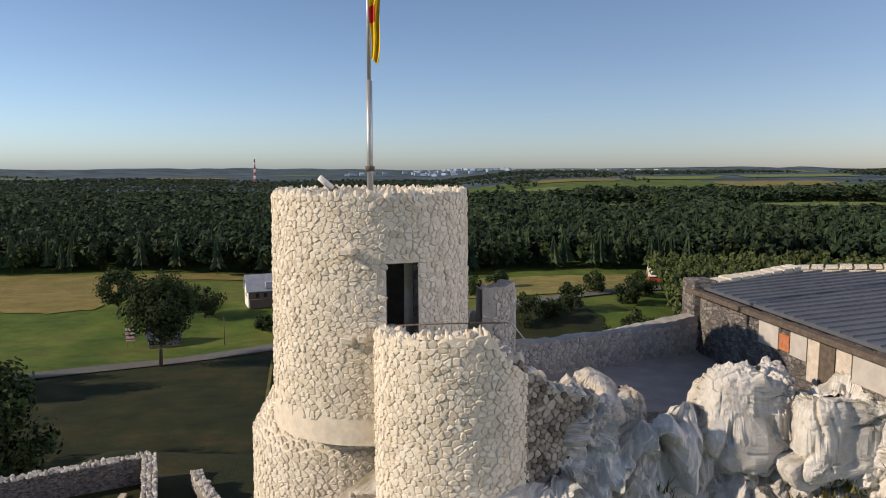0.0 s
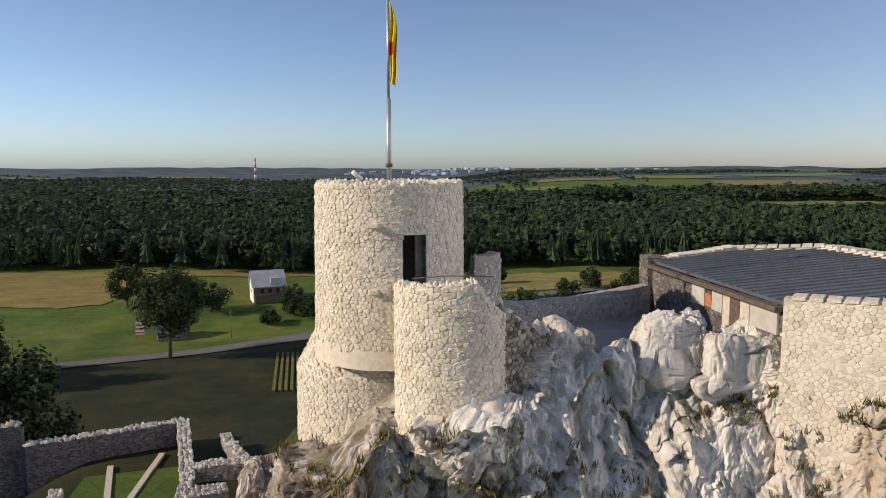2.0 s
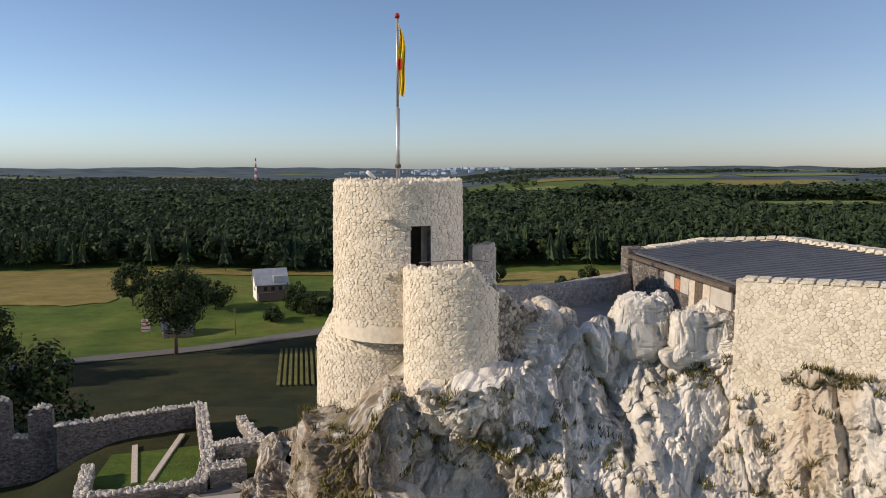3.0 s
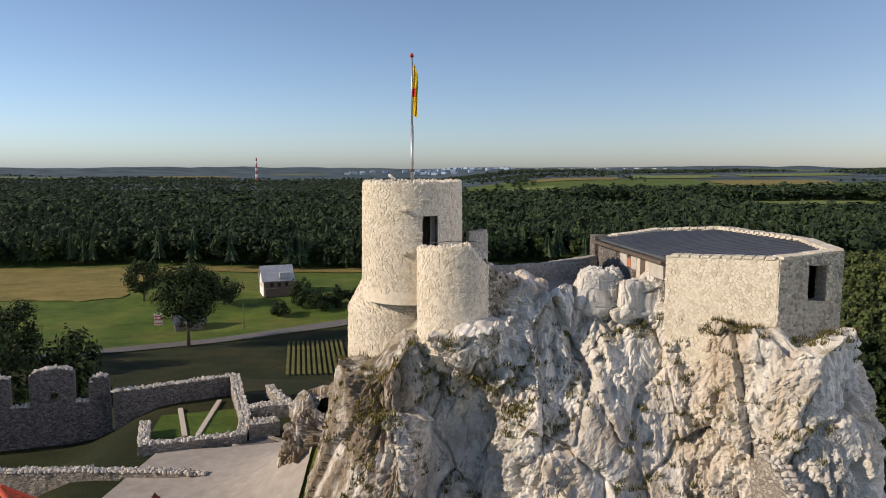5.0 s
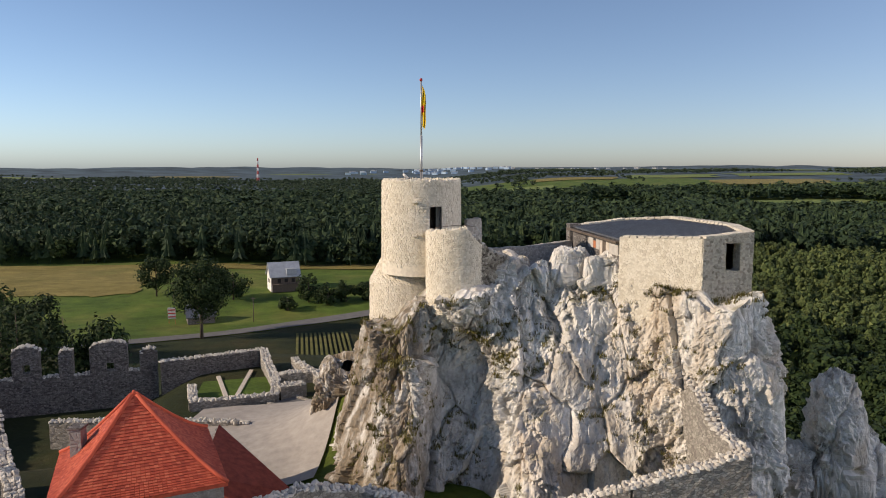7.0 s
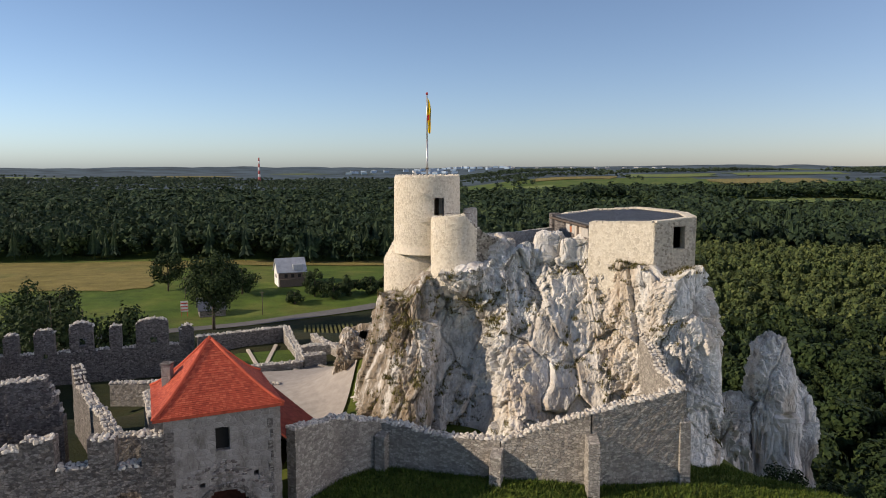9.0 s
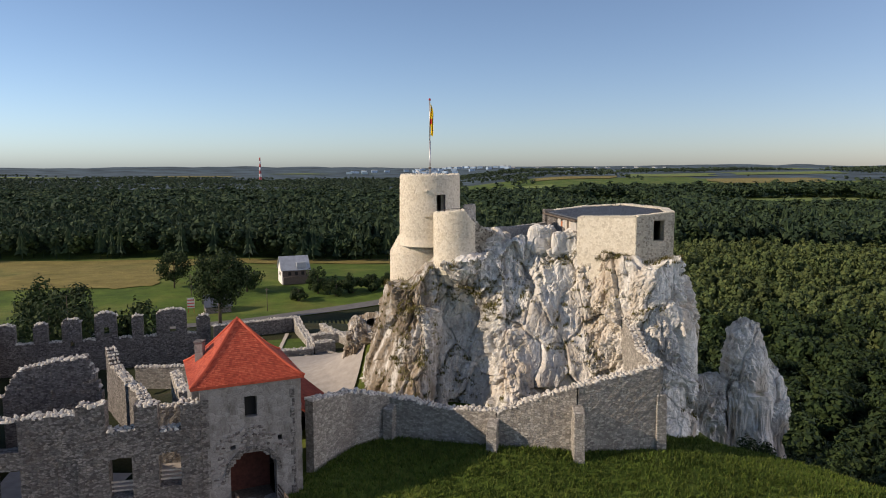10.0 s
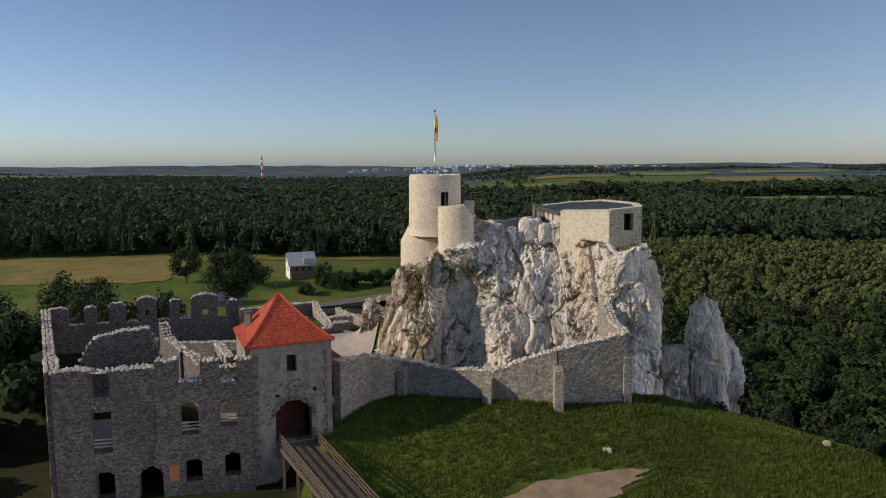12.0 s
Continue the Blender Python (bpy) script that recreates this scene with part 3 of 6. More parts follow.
def cushion(poly, depth, rng):
    """A rubble stone from the outline of its face: x along the wall, y out of it, z up."""
    c = poly.mean(0)
    k = len(poly)
    cut = []
    for q in range(k):
        cut += [poly[q] * 0.72 + poly[q - 1] * 0.28, poly[q] * 0.72 + poly[(q + 1) % k] * 0.28]
    p = np.array(cut) - c
    k = len(p)
    tilt = rng.uniform(-0.9, 0.9, 2)
    v = []
    for sc, d in ((1.0, -0.03), (0.93, depth * 0.6), (0.7, depth)):
        y = d + (depth * (p @ tilt) * 1.8 * sc + depth * rng.uniform(-0.3, 0.3, k) if d > 0 else np.zeros(k))
        v.append(np.column_stack([p[:, 0] * sc, y, p[:, 1] * sc]))
    f = []
    for j in range(2):
        for q in range(k):
            f.append((j * k + q, j * k + (q + 1) % k, (j + 1) * k + (q + 1) % k, (j + 1) * k + q))
    f.append(tuple(range(2 * k, 3 * k)))
    return c, np.concatenate(v), f


def unit_stone(rng):
    a = np.sort((np.arange(6) + rng.uniform(-0.3, 0.3, 6)) * math.tau / 6)
    return cushion(np.column_stack([np.cos(a), np.sin(a)]) * 0.55, 1.0, rng)[1:]


SHAPES = [unit_stone(RNG) for _ in range(16)]


def cells(u0, u1, z0, z1, du, dz, rng):
    """Outlines of rubble stones that fill a stretch of wall: cells round scattered centres in loose courses."""
    nu, nz = int((u1 - u0) / du) + 2, int((z1 - z0) / dz) + 2
    pts = np.zeros((nz, nu, 2))
    for j in range(nz):
        for i in range(nu):
            pts[j, i] = (u0 + (i + 0.5 * (j % 2) + rng.uniform(-0.38, 0.38)) * du, z0 + (j + rng.uniform(-0.27, 0.27)) * dz)
    drop = rng.rand(nz, nu) < 0.07
    for j in range(1, nz - 1):
        for i in range(2, nu - 2):
            if drop[j, i]:
                continue
            c = pts[j, i]
            poly = np.array([(-0.5, -0.4), (0.5, -0.4), (0.5, 0.4), (-0.5, 0.4)]) * np.array([du * 4.4, dz * 4]) + c
            for jj in range(max(0, j - 2), min(nz, j + 3)):
                for ii in range(i - 2, min(nu, i + 3)):
                    if (ii == i and jj == j) or drop[jj, ii]:
                        continue
                    q = pts[jj, ii]
                    nrm = q - c
                    lim = nrm @ (q + c) / 2
                    val = poly @ nrm - lim
                    if (val <= 0).all():
                        continue
                    out = []
                    for a in range(len(poly)):
                        b = (a + 1) % len(poly)
                        if val[a] <= 0:
                            out.append(poly[a])
                        if (val[a] <= 0) != (val[b] <= 0):
                            t = val[a] / (val[a] - val[b])
                            out.append(poly[a] + (poly[b] - poly[a]) * t)
                    poly = np.array(out)
                    if len(poly) < 3:
                        break
                if len(poly) < 3:
                    break
            if len(poly) >= 3:
                yield poly


def lay_stones(place, u0, u1, z0, z1, keep, near, parent, rng, mat=None, du=0.215, dz=0.14, proud=0.032):
    """Rubble facing over a wall. place(u, z) gives point, along, out. keep(u, z) leaves openings; near(u, z) marks the pieces that stand as objects."""
    verts, faces, off, count = [], [], 0, 0
    for poly in cells(u0, u1, z0, z1, du, dz, rng):
        (uc, zc), sv, sf = cushion(poly, proud * rng.uniform(0.35, 1.5), rng)
        if not keep(uc, zc):
            continue
        p, along, out = place(uc, zc)
        m = np.array([[along.x, out.x, 0], [along.y, out.y, 0], [0, 0, 1]])
        if near(uc, zc) and count < 300:
            ob = new("stone", mesh_from("stone", sv, sf, M_STONE))
            ob.matrix_world = Matrix(((along.x, out.x, 0, p.x), (along.y, out.y, 0, p.y), (0, 0, 1, p.z), (0, 0, 0, 1)))
            ob.parent = parent
            count += 1
            continue
        verts.append(sv @ m.T + np.array(p))
        faces.extend(tuple(i + off for i in q) for q in sf)
        off += len(sv)
    if verts:
        ob = piece("rubble_stones", np.concatenate(verts), faces, mat or M_STONE, parent, "rubble stones set in lime mortar" if mat else "cream rubble stones set in lime mortar")
        ob["kind"] = "stuff"


def on_cylinder(cx, cy, r_of_z):
    def place(u, z):
        r = r_of_z(z)
        a = u / TR
        out = Vector((math.cos(a), math.sin(a), 0))
        return Vector((cx + r * out.x, cy + r * out.y, z)), Vector((-out.y, out.x, 0)), out
    return place


def tower_radius(z):
    return TR + 0.012 * (22.3 - np.asarray(z)) 


def base_radius(z):
    return 3.25 + 0.012 * (16.4 - np.asarray(z)) - 0.9 * np.clip((np.asarray(z) - 14.7) / 1.7, 0, 1)


def build_tower():
    t = thing("round_tower", (TC[0], TC[1], 11), "round cream rubble keep with a dark doorway", "tower")

    def add(name, v, f, mat, label="", smooth=False):
        ob = piece(name, v, f, mat, t, label, smooth)
        return ob
    a0, a1, d0, d1 = DOOR
    # wall all round but for the doorway, and the wall above and below it
    v, f = shell(*TC, TR, a1, a0 + 360, 15.5, 22.28, 0.8, 220, 40, tower_radius, 0.06)
    add("wall", v, f, M_MORTAR)
    v, f = shell(*TC, TR, a0, a1, d1, 22.28, 0.8, 30, 14, tower_radius, 0.06)
    add("wall", v, f, M_MORTAR)
    v, f = shell(*TC, TR, a0, a1, 15.5, d0, 0.8, 30, 10, tower_radius)
    add("wall", v, f, M_MORTAR)
    # reveals and lintel of the doorway; the reveals' darker stone stands in for shade
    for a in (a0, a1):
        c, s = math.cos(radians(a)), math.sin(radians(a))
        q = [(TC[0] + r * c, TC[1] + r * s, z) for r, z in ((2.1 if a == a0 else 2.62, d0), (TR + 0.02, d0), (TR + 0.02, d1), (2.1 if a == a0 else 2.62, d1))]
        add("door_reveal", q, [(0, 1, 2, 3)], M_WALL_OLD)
    ring_a = np.radians(np.linspace(a0, a1, 8))
    q = [(TC[0] + r * math.cos(a), TC[1] + r * math.sin(a), d1) for r in (2.1, TR + 0.02) for a in ring_a]
    add("lintel", q, [(i, i + 1, i + 9, i + 8) for i in range(7)], M_WALL_NEW)
    # floor and roof slab inside
    for z, nm in ((21.75, "roof_deck"), (17.25, "floor_slab")):
        ca = np.radians(np.arange(0, 360, 6))
        r = 2.25
        q = [(TC[0] + r * math.cos(a), TC[1] + r * math.sin(a), z + dz) for dz in (0, 0.15) for a in ca]
        n = len(ca)
        fs = [tuple(range(n, 2 * n)), tuple(range(n - 1, -1, -1))] + [(i, (i + 1) % n, n + (i + 1) % n, n + i) for i in range(n)]
        add(nm, q, fs, M_GRAVEL)
    # battered foot
    v, f = shell(*FOOT, 3.36, 100, 385, 9.0, 16.4, 0.9, 200, 40, base_radius)
    add("foot", v, f, M_MORTAR, "wider battered foot of the keep")
    rng = np.random.RandomState(3)

    def keep(u, z):
        a = math.degrees(u / TR) % 360
        return not (a0 - 1.2 < a < a1 + 1.2 and d0 < z < d1 + 0.12)

    def near(u, z):
        a = math.degrees(u / TR) % 360
        return 228 < a < 275 and 20.2 < z < 22.3
    holder = new("stone_facing")
    adopt(holder, t)
    lay_stones(on_cylinder(*TC, tower_radius), radians(150) * TR, radians(385) * TR, 16.2, 22.25, keep, near, holder, rng)
    lay_stones(on_cylinder(*FOOT, base_radius), radians(150) * TR, radians(385) * TR, 10.6, 16.3, lambda u, z: True, lambda u, z: False, holder, rng)
    # capping stones along the rim
    verts, faces, off = [], [], 0
    for k in range(150):
        a = k * math.tau / 150 + rng.uniform(-0.01, 0.01)
        for rr in (TR - 0.12, TR - 0.45):
            sv, sf = SHAPES[rng.randint(len(SHAPES))]
            w, d, h = rng.uniform(0.14, 0.3), rng.uniform(0.06, 0.16), rng.uniform(0.14, 0.3)
            c, s = math.cos(a), math.sin(a)
            m = np.array([[-s * w, 0, c * h], [c * w, 0, s * h], [0, d, 0]])
            verts.append(sv @ m.T + np.array([TC[0] + rr * c, TC[1] + rr * s, 22.27]))
            faces.extend(tuple(i + off for i in q) for q in sf)
            off += len(sv)
    ob = add("capping_stones", np.concatenate(verts), faces, M_STONE, "uneven capping stones")
    ob["kind"] = "stuff"
    # stone spouts and corbels on the front
    for nm, ang, z, ln, wd, ht in (("drain_spout", 264, 20.85, 0.75, 0.4, 0.16), ("corbel", 263.5, 18.45, 0.55, 0.34, 0.2), ("corbel", 271, 18.5, 0.5, 0.26, 0.22)):
        m = pose(TC[0], TC[1], z, 0, 0, ang)
        ob = box(nm, (TR - 0.2, -wd / 2, -ht / 2), (TR + ln - 0.25, wd / 2, ht / 2), M_WALL_NEW, t, m, "grey stone slab sticking out", 0.03)


build_tower()

SC, SR = (0.35, 18.25), 2.12


def stair_top(a):
    a = a % 360
    if a < 90:
        a += 360
    return float(np.interp(a, [150, 200, 240, 290, 305, 337, 362, 395], [18.75, 18.8, 19.0, 19.12, 18.45, 17.65, 17.1, 16.4]))


def build_stair_tower():
    t = thing("stair_tower", (SC[0], SC[1], 12), "half-round rubble stair turret with a sloping broken top", "tower")
    v, f = shell(*SC, SR, 150, 395, 13.2, stair_top, 0.55, 200, 40, None, 0.05)
    ob = piece("wall", v, f, M_MORTAR, t)
    holder = new("stone_facing")
    adopt(holder, t)
    rng = np.random.RandomState(5)

    def place(u, z):
        a = u / SR
        out = Vector((math.cos(a), math.sin(a), 0))
        return Vector((SC[0] + SR * out.x, SC[1] + SR * out.y, z)), Vector((-out.y, out.x, 0)), out

    def near(u, z):
        a = math.degrees(u / SR)
        return 215 < a < 300 and 17.2 < z
    lay_stones(place, radians(165) * SR, radians(390) * SR, 13.2, 20, lambda u, z: z < stair_top(math.degrees(u / SR)) - 0.05, near, holder, rng)
    # stones along the top edge
    verts, faces, off = [], [], 0
    for k in range(70):
        a = radians(178 + k * 212 / 70)
        sv, sf = SHAPES[rng.randint(len(SHAPES))]
        w, d, h = rng.uniform(0.15, 0.3), rng.uniform(0.06, 0.17), rng.uniform(0.2, 0.4)
        c, s = math.cos(a), math.sin(a)
        m = np.array([[-s * w, 0, c * h], [c * w, 0, s * h], [0, d, 0]])
        rr = SR - rng.uniform(0.12, 0.35)
        verts.append(sv @ m.T + np.array([SC[0] + rr * c, SC[1] + rr * s, stair_top(math.degrees(a)) - 0.01]))
        faces.extend(tuple(i + off for i in q) for q in sf)
        off += len(sv)
    ob = piece("capping_stones", np.concatenate(verts), faces, M_STONE, t, "uneven capping stones")
    ob["kind"] = "stuff"


build_stair_tower()
boulder("rock_block", (-1.7, 18.2, 12.7), (1.3, 0.9, 1.5), "pale rubble ramp between the keep's foot and the stair turret", 14, 70, 0.5)


def build_wing():
    """The broken flank of the stair turret, falling away to the rock."""
    a, b = (1.35, 17.15), (4.5, 18.9)
    ln = math.dist(a, b)
    knots = ((0, 18.6), (0.7, 18.1), (1.3, 17.6), (2.0, 17.25), (2.9, 16.95), (3.6, 16.5))
    w = ruin_wall("turret_flank", a, b, 0.9, 12.6, line_top(*knots, jag=0.12, seed=5), M_MORTAR_GREY, "dark rubble wall falling from the stair turret", cell=0.18, seed=41, cap=True, category="wall")
    e = Vector((b[0] - a[0], b[1] - a[1], 0)).normalized()
    o = Vector((e.y, -e.x, 0))
    us, zs = [k[0] for k in knots], [k[1] for k in knots]
    lay_stones(lambda u, z: (Vector((a[0], a[1], z)) + e * u + o * 0.47, e, o), -0.4, ln + 0.4, 12.8, 18.6, lambda u, z: 0 < u < ln and z < np.interp(u, us, zs) - 0.06, lambda u, z: False, w, np.random.RandomState(15), mat=stone_mat("dark_flank_rubble", (0.1, 0.085, 0.07), (0.24, 0.21, 0.17), (0.45, 0.41, 0.34)))




# ---------------------------------------------------------------- straight walls
def wall_mesh(p0, p1, thick, z0, top, holes=(), cell=0.22, rough=0.05, seed=0):
    """A wall along p0-p1 with a top line top(u) and openings (u0, u1, z0, z1, arched). Returns vertices and faces, relief included."""
    a, b = Vector((*p0, 0)), Vector((*p1, 0))
    length = (b - a).length
    e = (b - a) / length
    out = Vector((e.y, -e.x, 0))
    nu = max(4, int(length / cell))
    us = np.linspace(0, length, nu + 1)
    tops = np.array([top(u) if callable(top) else top for u in us])
    zmax = tops.max()
    nz = max(4, int((zmax - z0) / cell))
    zs = np.linspace(z0, zmax, nz + 1)
    U, Z = np.meshgrid(us, zs, indexing="ij")
    uc = (us[1:] + us[:-1]) / 2
    zc = (zs[1:] + zs[:-1]) / 2
    UC, ZC = np.meshgrid(uc, zc, indexing="ij")
    tc = np.array([top(u) if callable(top) else top for u in uc])
    solid = ZC < tc[:, None]
    for u0, u1, h0, h1, arch in holes:
        inside = (UC > u0) & (UC < u1) & (ZC > h0) & (ZC < h1)
        if arch:
            r = (u1 - u0) / 2
            rise = min(r, arch if arch > 0.05 and arch < 1 else r)
            k = np.clip(1 - ((UC - (u0 + u1) / 2) / r) ** 2, 0, 1)
            inside &= ZC < h1 - rise + rise * np.sqrt(k)
        solid &= ~inside
        # draw the lattice to the opening's edges
        for arr, edge_ in ((U, u0), (U, u1)):
            near_ = (np.abs(arr - edge_) < length / nu * 0.5) & (Z > h0 - 0.2) & (Z < h1 + 0.2)
            arr[near_] = edge_
        for edge_ in (h0, h1):
            near_ = (np.abs(Z - edge_) < (zmax - z0) / nz * 0.5) & (U > u0 - 0.1) & (U < u1 + 0.1)
            if not arch or edge_ == h0:
                Z[near_] = edge_
    # the top row follows the wall's own skyline
    lift = np.abs(Z - tops[:, None]) < (zmax - z0) / nz * 0.75
    Z = np.where(lift, tops[:, None], Z)
    verts, faces, index = [], [], {}

    def vert(i, j, side):
        key = (i, j, side)
        if key not in index:
            index[key] = len(verts)
            u, z = U[i, j], Z[i, j]
            verts.append((a.x + e.x * u, a.y + e.y * u, z, side))
        return index[key]
    for i in range(nu):
        for j in range(nz):
            if not solid[i, j]:
                continue
            q = [vert(i, j, 1), vert(i + 1, j, 1), vert(i + 1, j + 1, 1), vert(i, j + 1, 1)]
            w = [vert(i, j, -1), vert(i + 1, j, -1), vert(i + 1, j + 1, -1), vert(i, j + 1, -1)]
            faces += [tuple(q), tuple(w[::-1])]
            for di, dj, s0, s1 in ((-1, 0, 3, 0), (1, 0, 1, 2), (0, -1, 0, 1), (0, 1, 2, 3)):
                ii, jj = i + di, j + dj
                if not (0 <= ii < nu and 0 <= jj < nz) or not solid[ii, jj]:
                    faces.append((q[s1], q[s0], w[s0], w[s1]))
    v = np.array(verts)
    side = v[:, 3]
    p = v[:, :3].copy()
    n = fbm(p * 3.1 + seed, 3) * 0.6
    p += np.outer(side * (thick / 2 + rough * n), np.array(out))
    p[:, 2] += 0.06 * fbm(p * 2.1 + 50 + seed, 2) * (p[:, 2] > z0 + 0.2)
    return p, faces


def ruin_wall(name, p0, p1, thick, z0, top, mat, label, holes=(), category="wall", cell=0.22, rough=0.06, parent=None, seed=0, kind="structure", cap=False):
    v, f = wall_mesh(p0, p1, thick, z0, top, holes, cell, rough, seed)
    ob = piece(name, v, f, mat, parent, label)
    if parent is None:
        tagged(ob, "", category, kind=kind)
    if cap:
        rng = np.random.RandomState(seed + 90)
        a, b = Vector((*p0, 0)), Vector((*p1, 0))
        ln = (b - a).length
        e = (b - a) / ln
        o = Vector((e.y, -e.x, 0))
        verts, faces, off = [], [], 0
        u = 0.05
        while u < ln - 0.05:
            z = top(u) if callable(top) else top
            for w in (-0.36, 0.0, 0.36):
                sv, sf = SHAPES[rng.randint(len(SHAPES))]
                q = a + e * (u + rng.uniform(-0.08, 0.08)) + o * (thick * w + rng.uniform(-0.05, 0.05))
                wd, hh, dp = rng.uniform(0.25, 0.5), rng.uniform(0.25, 0.45), rng.uniform(0.08, 0.2)
                m = np.array([[e.x * wd, 0, o.x * hh], [e.y * wd, 0, o.y * hh], [0, dp, 0]])
                verts.append(sv @ m.T + np.array([q.x, q.y, z - 0.05]))
                faces.extend(tuple(i + off for i in g) for g in sf)
                off += len(sv)
            u += 0.33
        cs = piece("capping_stones", np.concatenate(verts), faces, M_STONE_CAP, ob, "pale loose stones along the wall top")
        cs["kind"] = "stuff"
    return ob


def line_top(*knots, jag=0.12, seed=0):
    us, zs = [k[0] for k in knots], [k[1] for k in knots]

    def top(u):
        return float(np.interp(u, us, zs)) + jag * float(fbm(np.array([[u * 1.3 + seed, seed, 0.5]]), 3)[0])
    return top


def steps_top(*spans, jag=0.1, seed=0, default=0.0):
    """A broken skyline: (u0, u1, height) spans."""
    def top(u):
        z = default
        for u0, u1, h in spans:
            if u0 <= u < u1:
                z = h
        return z + jag * float(fbm(np.array([[u * 1.5 + seed, seed, 0.5]]), 3)[0])
    return top


# ---------------------------------------------------------------- upper castle: hall with the sheet roof
HALL = [(10.6, 28.7), (11.9, 17.2), (16.2, 14.3), (19.5, 15.1), (20.4, 20.0), (18.9, 28.2), (15.2, 30.2)]
HALL_TOP = [18.3, 18.45, 18.66, 18.95, 19.05, 19.05, 18.75]


M_PANEL = plain("off_white_panel", (0.46, 0.43, 0.39), 0.85, 0, 0.15, 2)


def build_hall():
    h = thing("hall", (15.5, 22, 13), "roofed cream stone hall on the crag's top", "building")
    n = len(HALL)
    for i in range(n):
        a, b = HALL[i], HALL[(i + 1) % n]
        za, zb = HALL_TOP[i], HALL_TOP[(i + 1) % n]
        length = math.dist(a, b)
        holes = []
        mat, low = M_WALL_NEW, 11.0
        if i == 0:
            continue
        if i == 2:
            mat = M_WALL_HALL
            holes = [(length * 0.52, length * 0.52 + 1.05, 16.55, 18.35, 0)]
        dd = Vector((b[0] - a[0], b[1] - a[1])) / length * 0.2
        a, b = (a[0] - dd.x, a[1] - dd.y), (b[0] + dd.x, b[1] + dd.y)
        ruin_wall("wall", a, b, 0.7, low, line_top((0, za + 0.05), (length, zb + 0.05), jag=0.05, seed=i * 3), mat, "cream rubble wall" if i in (1, 2) else "", holes, parent=h, cell=0.2, rough=0.05, seed=i)
        if i in (1, 2):
            e2 = Vector((b[0] - a[0], b[1] - a[1], 0)).normalized()
            o2 = Vector((e2.y, -e2.x, 0))
            hole = holes[0] if holes else (-9, -9, 0, 0)
            lay_stones(lambda u, z: (Vector((a[0], a[1], z)) + e2 * u + o2 * 0.36, e2, o2), -0.5, length + 0.9, 11.5, 19.2, lambda u, z: 0.05 < u < length + 0.35 and z < za + (zb - za) * u / length - 0.08 and not (hole[0] - 0.12 < u < hole[1] + 0.12 and hole[2] - 0.1 < z < hole[3] + 0.12), lambda u, z: False, h, np.random.RandomState(50 + i), mat=M_STONE if i == 1 else M_STONE_HALL, du=0.27 if i == 1 else 0.22, dz=0.125, proud=0.014 if i == 1 else 0.03)
    # the side that faces the yard: dark stone, plank panels, a brick patch under the eave
    a, b = HALL[0], HALL[1]
    ruin_wall("yard_wall", a, b, 0.5, 14.5, line_top((0, 18.0), (11.6, 18.15), jag=0.02), M_WALL_OLD, "dark grey yard wall", parent=h, rough=0.03)
    ang = math.degrees(math.atan2(b[1] - a[1], b[0] - a[0]))
    m = pose(a[0], a[1], 0, 0, 0, ang)
    box("corner_pier", (-0.6, -0.55, 14.3), (0.45, 0.45, 18.55), M_WALL_OLD, h, m, "grey stone corner pier", 0.05)
    box("fascia", (-0.2, -0.62, 18.02), (11.6, -0.34, 18.2), M_WOOD, h, m, "dark eave board")
    u = 4.9
    for w, mt, lab in ((1.2, M_PANEL, "off-white panel"), (0.6, M_BRICK, "orange brick patch"), (0.9, M_PANEL, "off-white panel"), (0.6, M_PALEWOOD, "pale board"), (0.7, M_WOOD, "weathered board"), (0.7, M_PALEWOOD, "pale board"), (1.8, M_PANEL, "off-white panel")):
        box("panel", (u, -0.36, 17.2 if mt is M_BRICK else 16.6 if mt is not M_PANEL else 17.15), (u + w - 0.06, -0.26, 17.72 if mt is M_BRICK else 17.98), mt, h, m, lab)
        u += w
    # roof sheet: a plane from the yard eave up to the far walls, with raised seams
    c = Vector((15.5, 22.3, 0))
    plan = [Vector((*p, 0)) for p in HALL]

    def roof_z(p):
        e0, e1 = plan[0], plan[1]
        d = (e1 - e0).normalized()
        q = p - e0
        dist_ = abs(d.x * q.y - d.y * q.x)
        return 18.3 + 0.085 * dist_
    bm = bmesh.new()
    inset = [c + (p - c) * (1.03 if i in (0, 1) else 0.965) for i, p in enumerate(plan)]
    up = [bm.verts.new((p.x, p.y, roof_z(p))) for p in inset]
    dn = [bm.verts.new((p.x, p.y, roof_z(p) - 0.12)) for p in inset]
    bm.faces.new(up)
    bm.faces.new(dn[::-1])
    for i in range(n):
        bm.faces.new((dn[i], dn[(i + 1) % n], up[(i + 1) % n], up[i]))
    roof = part("roof", bm, M_ROOF, h, "dark blue-grey standing-seam roof")
    e0, e1 = inset[0], inset[1]
    d = (e1 - e0).normalized()
    across = Vector((-d.y, d.x, 0))
    if across.dot(c - e0) < 0:
        across = -across
    k = 0.25
    total = (e1 - e0).length + 4
    s = -1.6
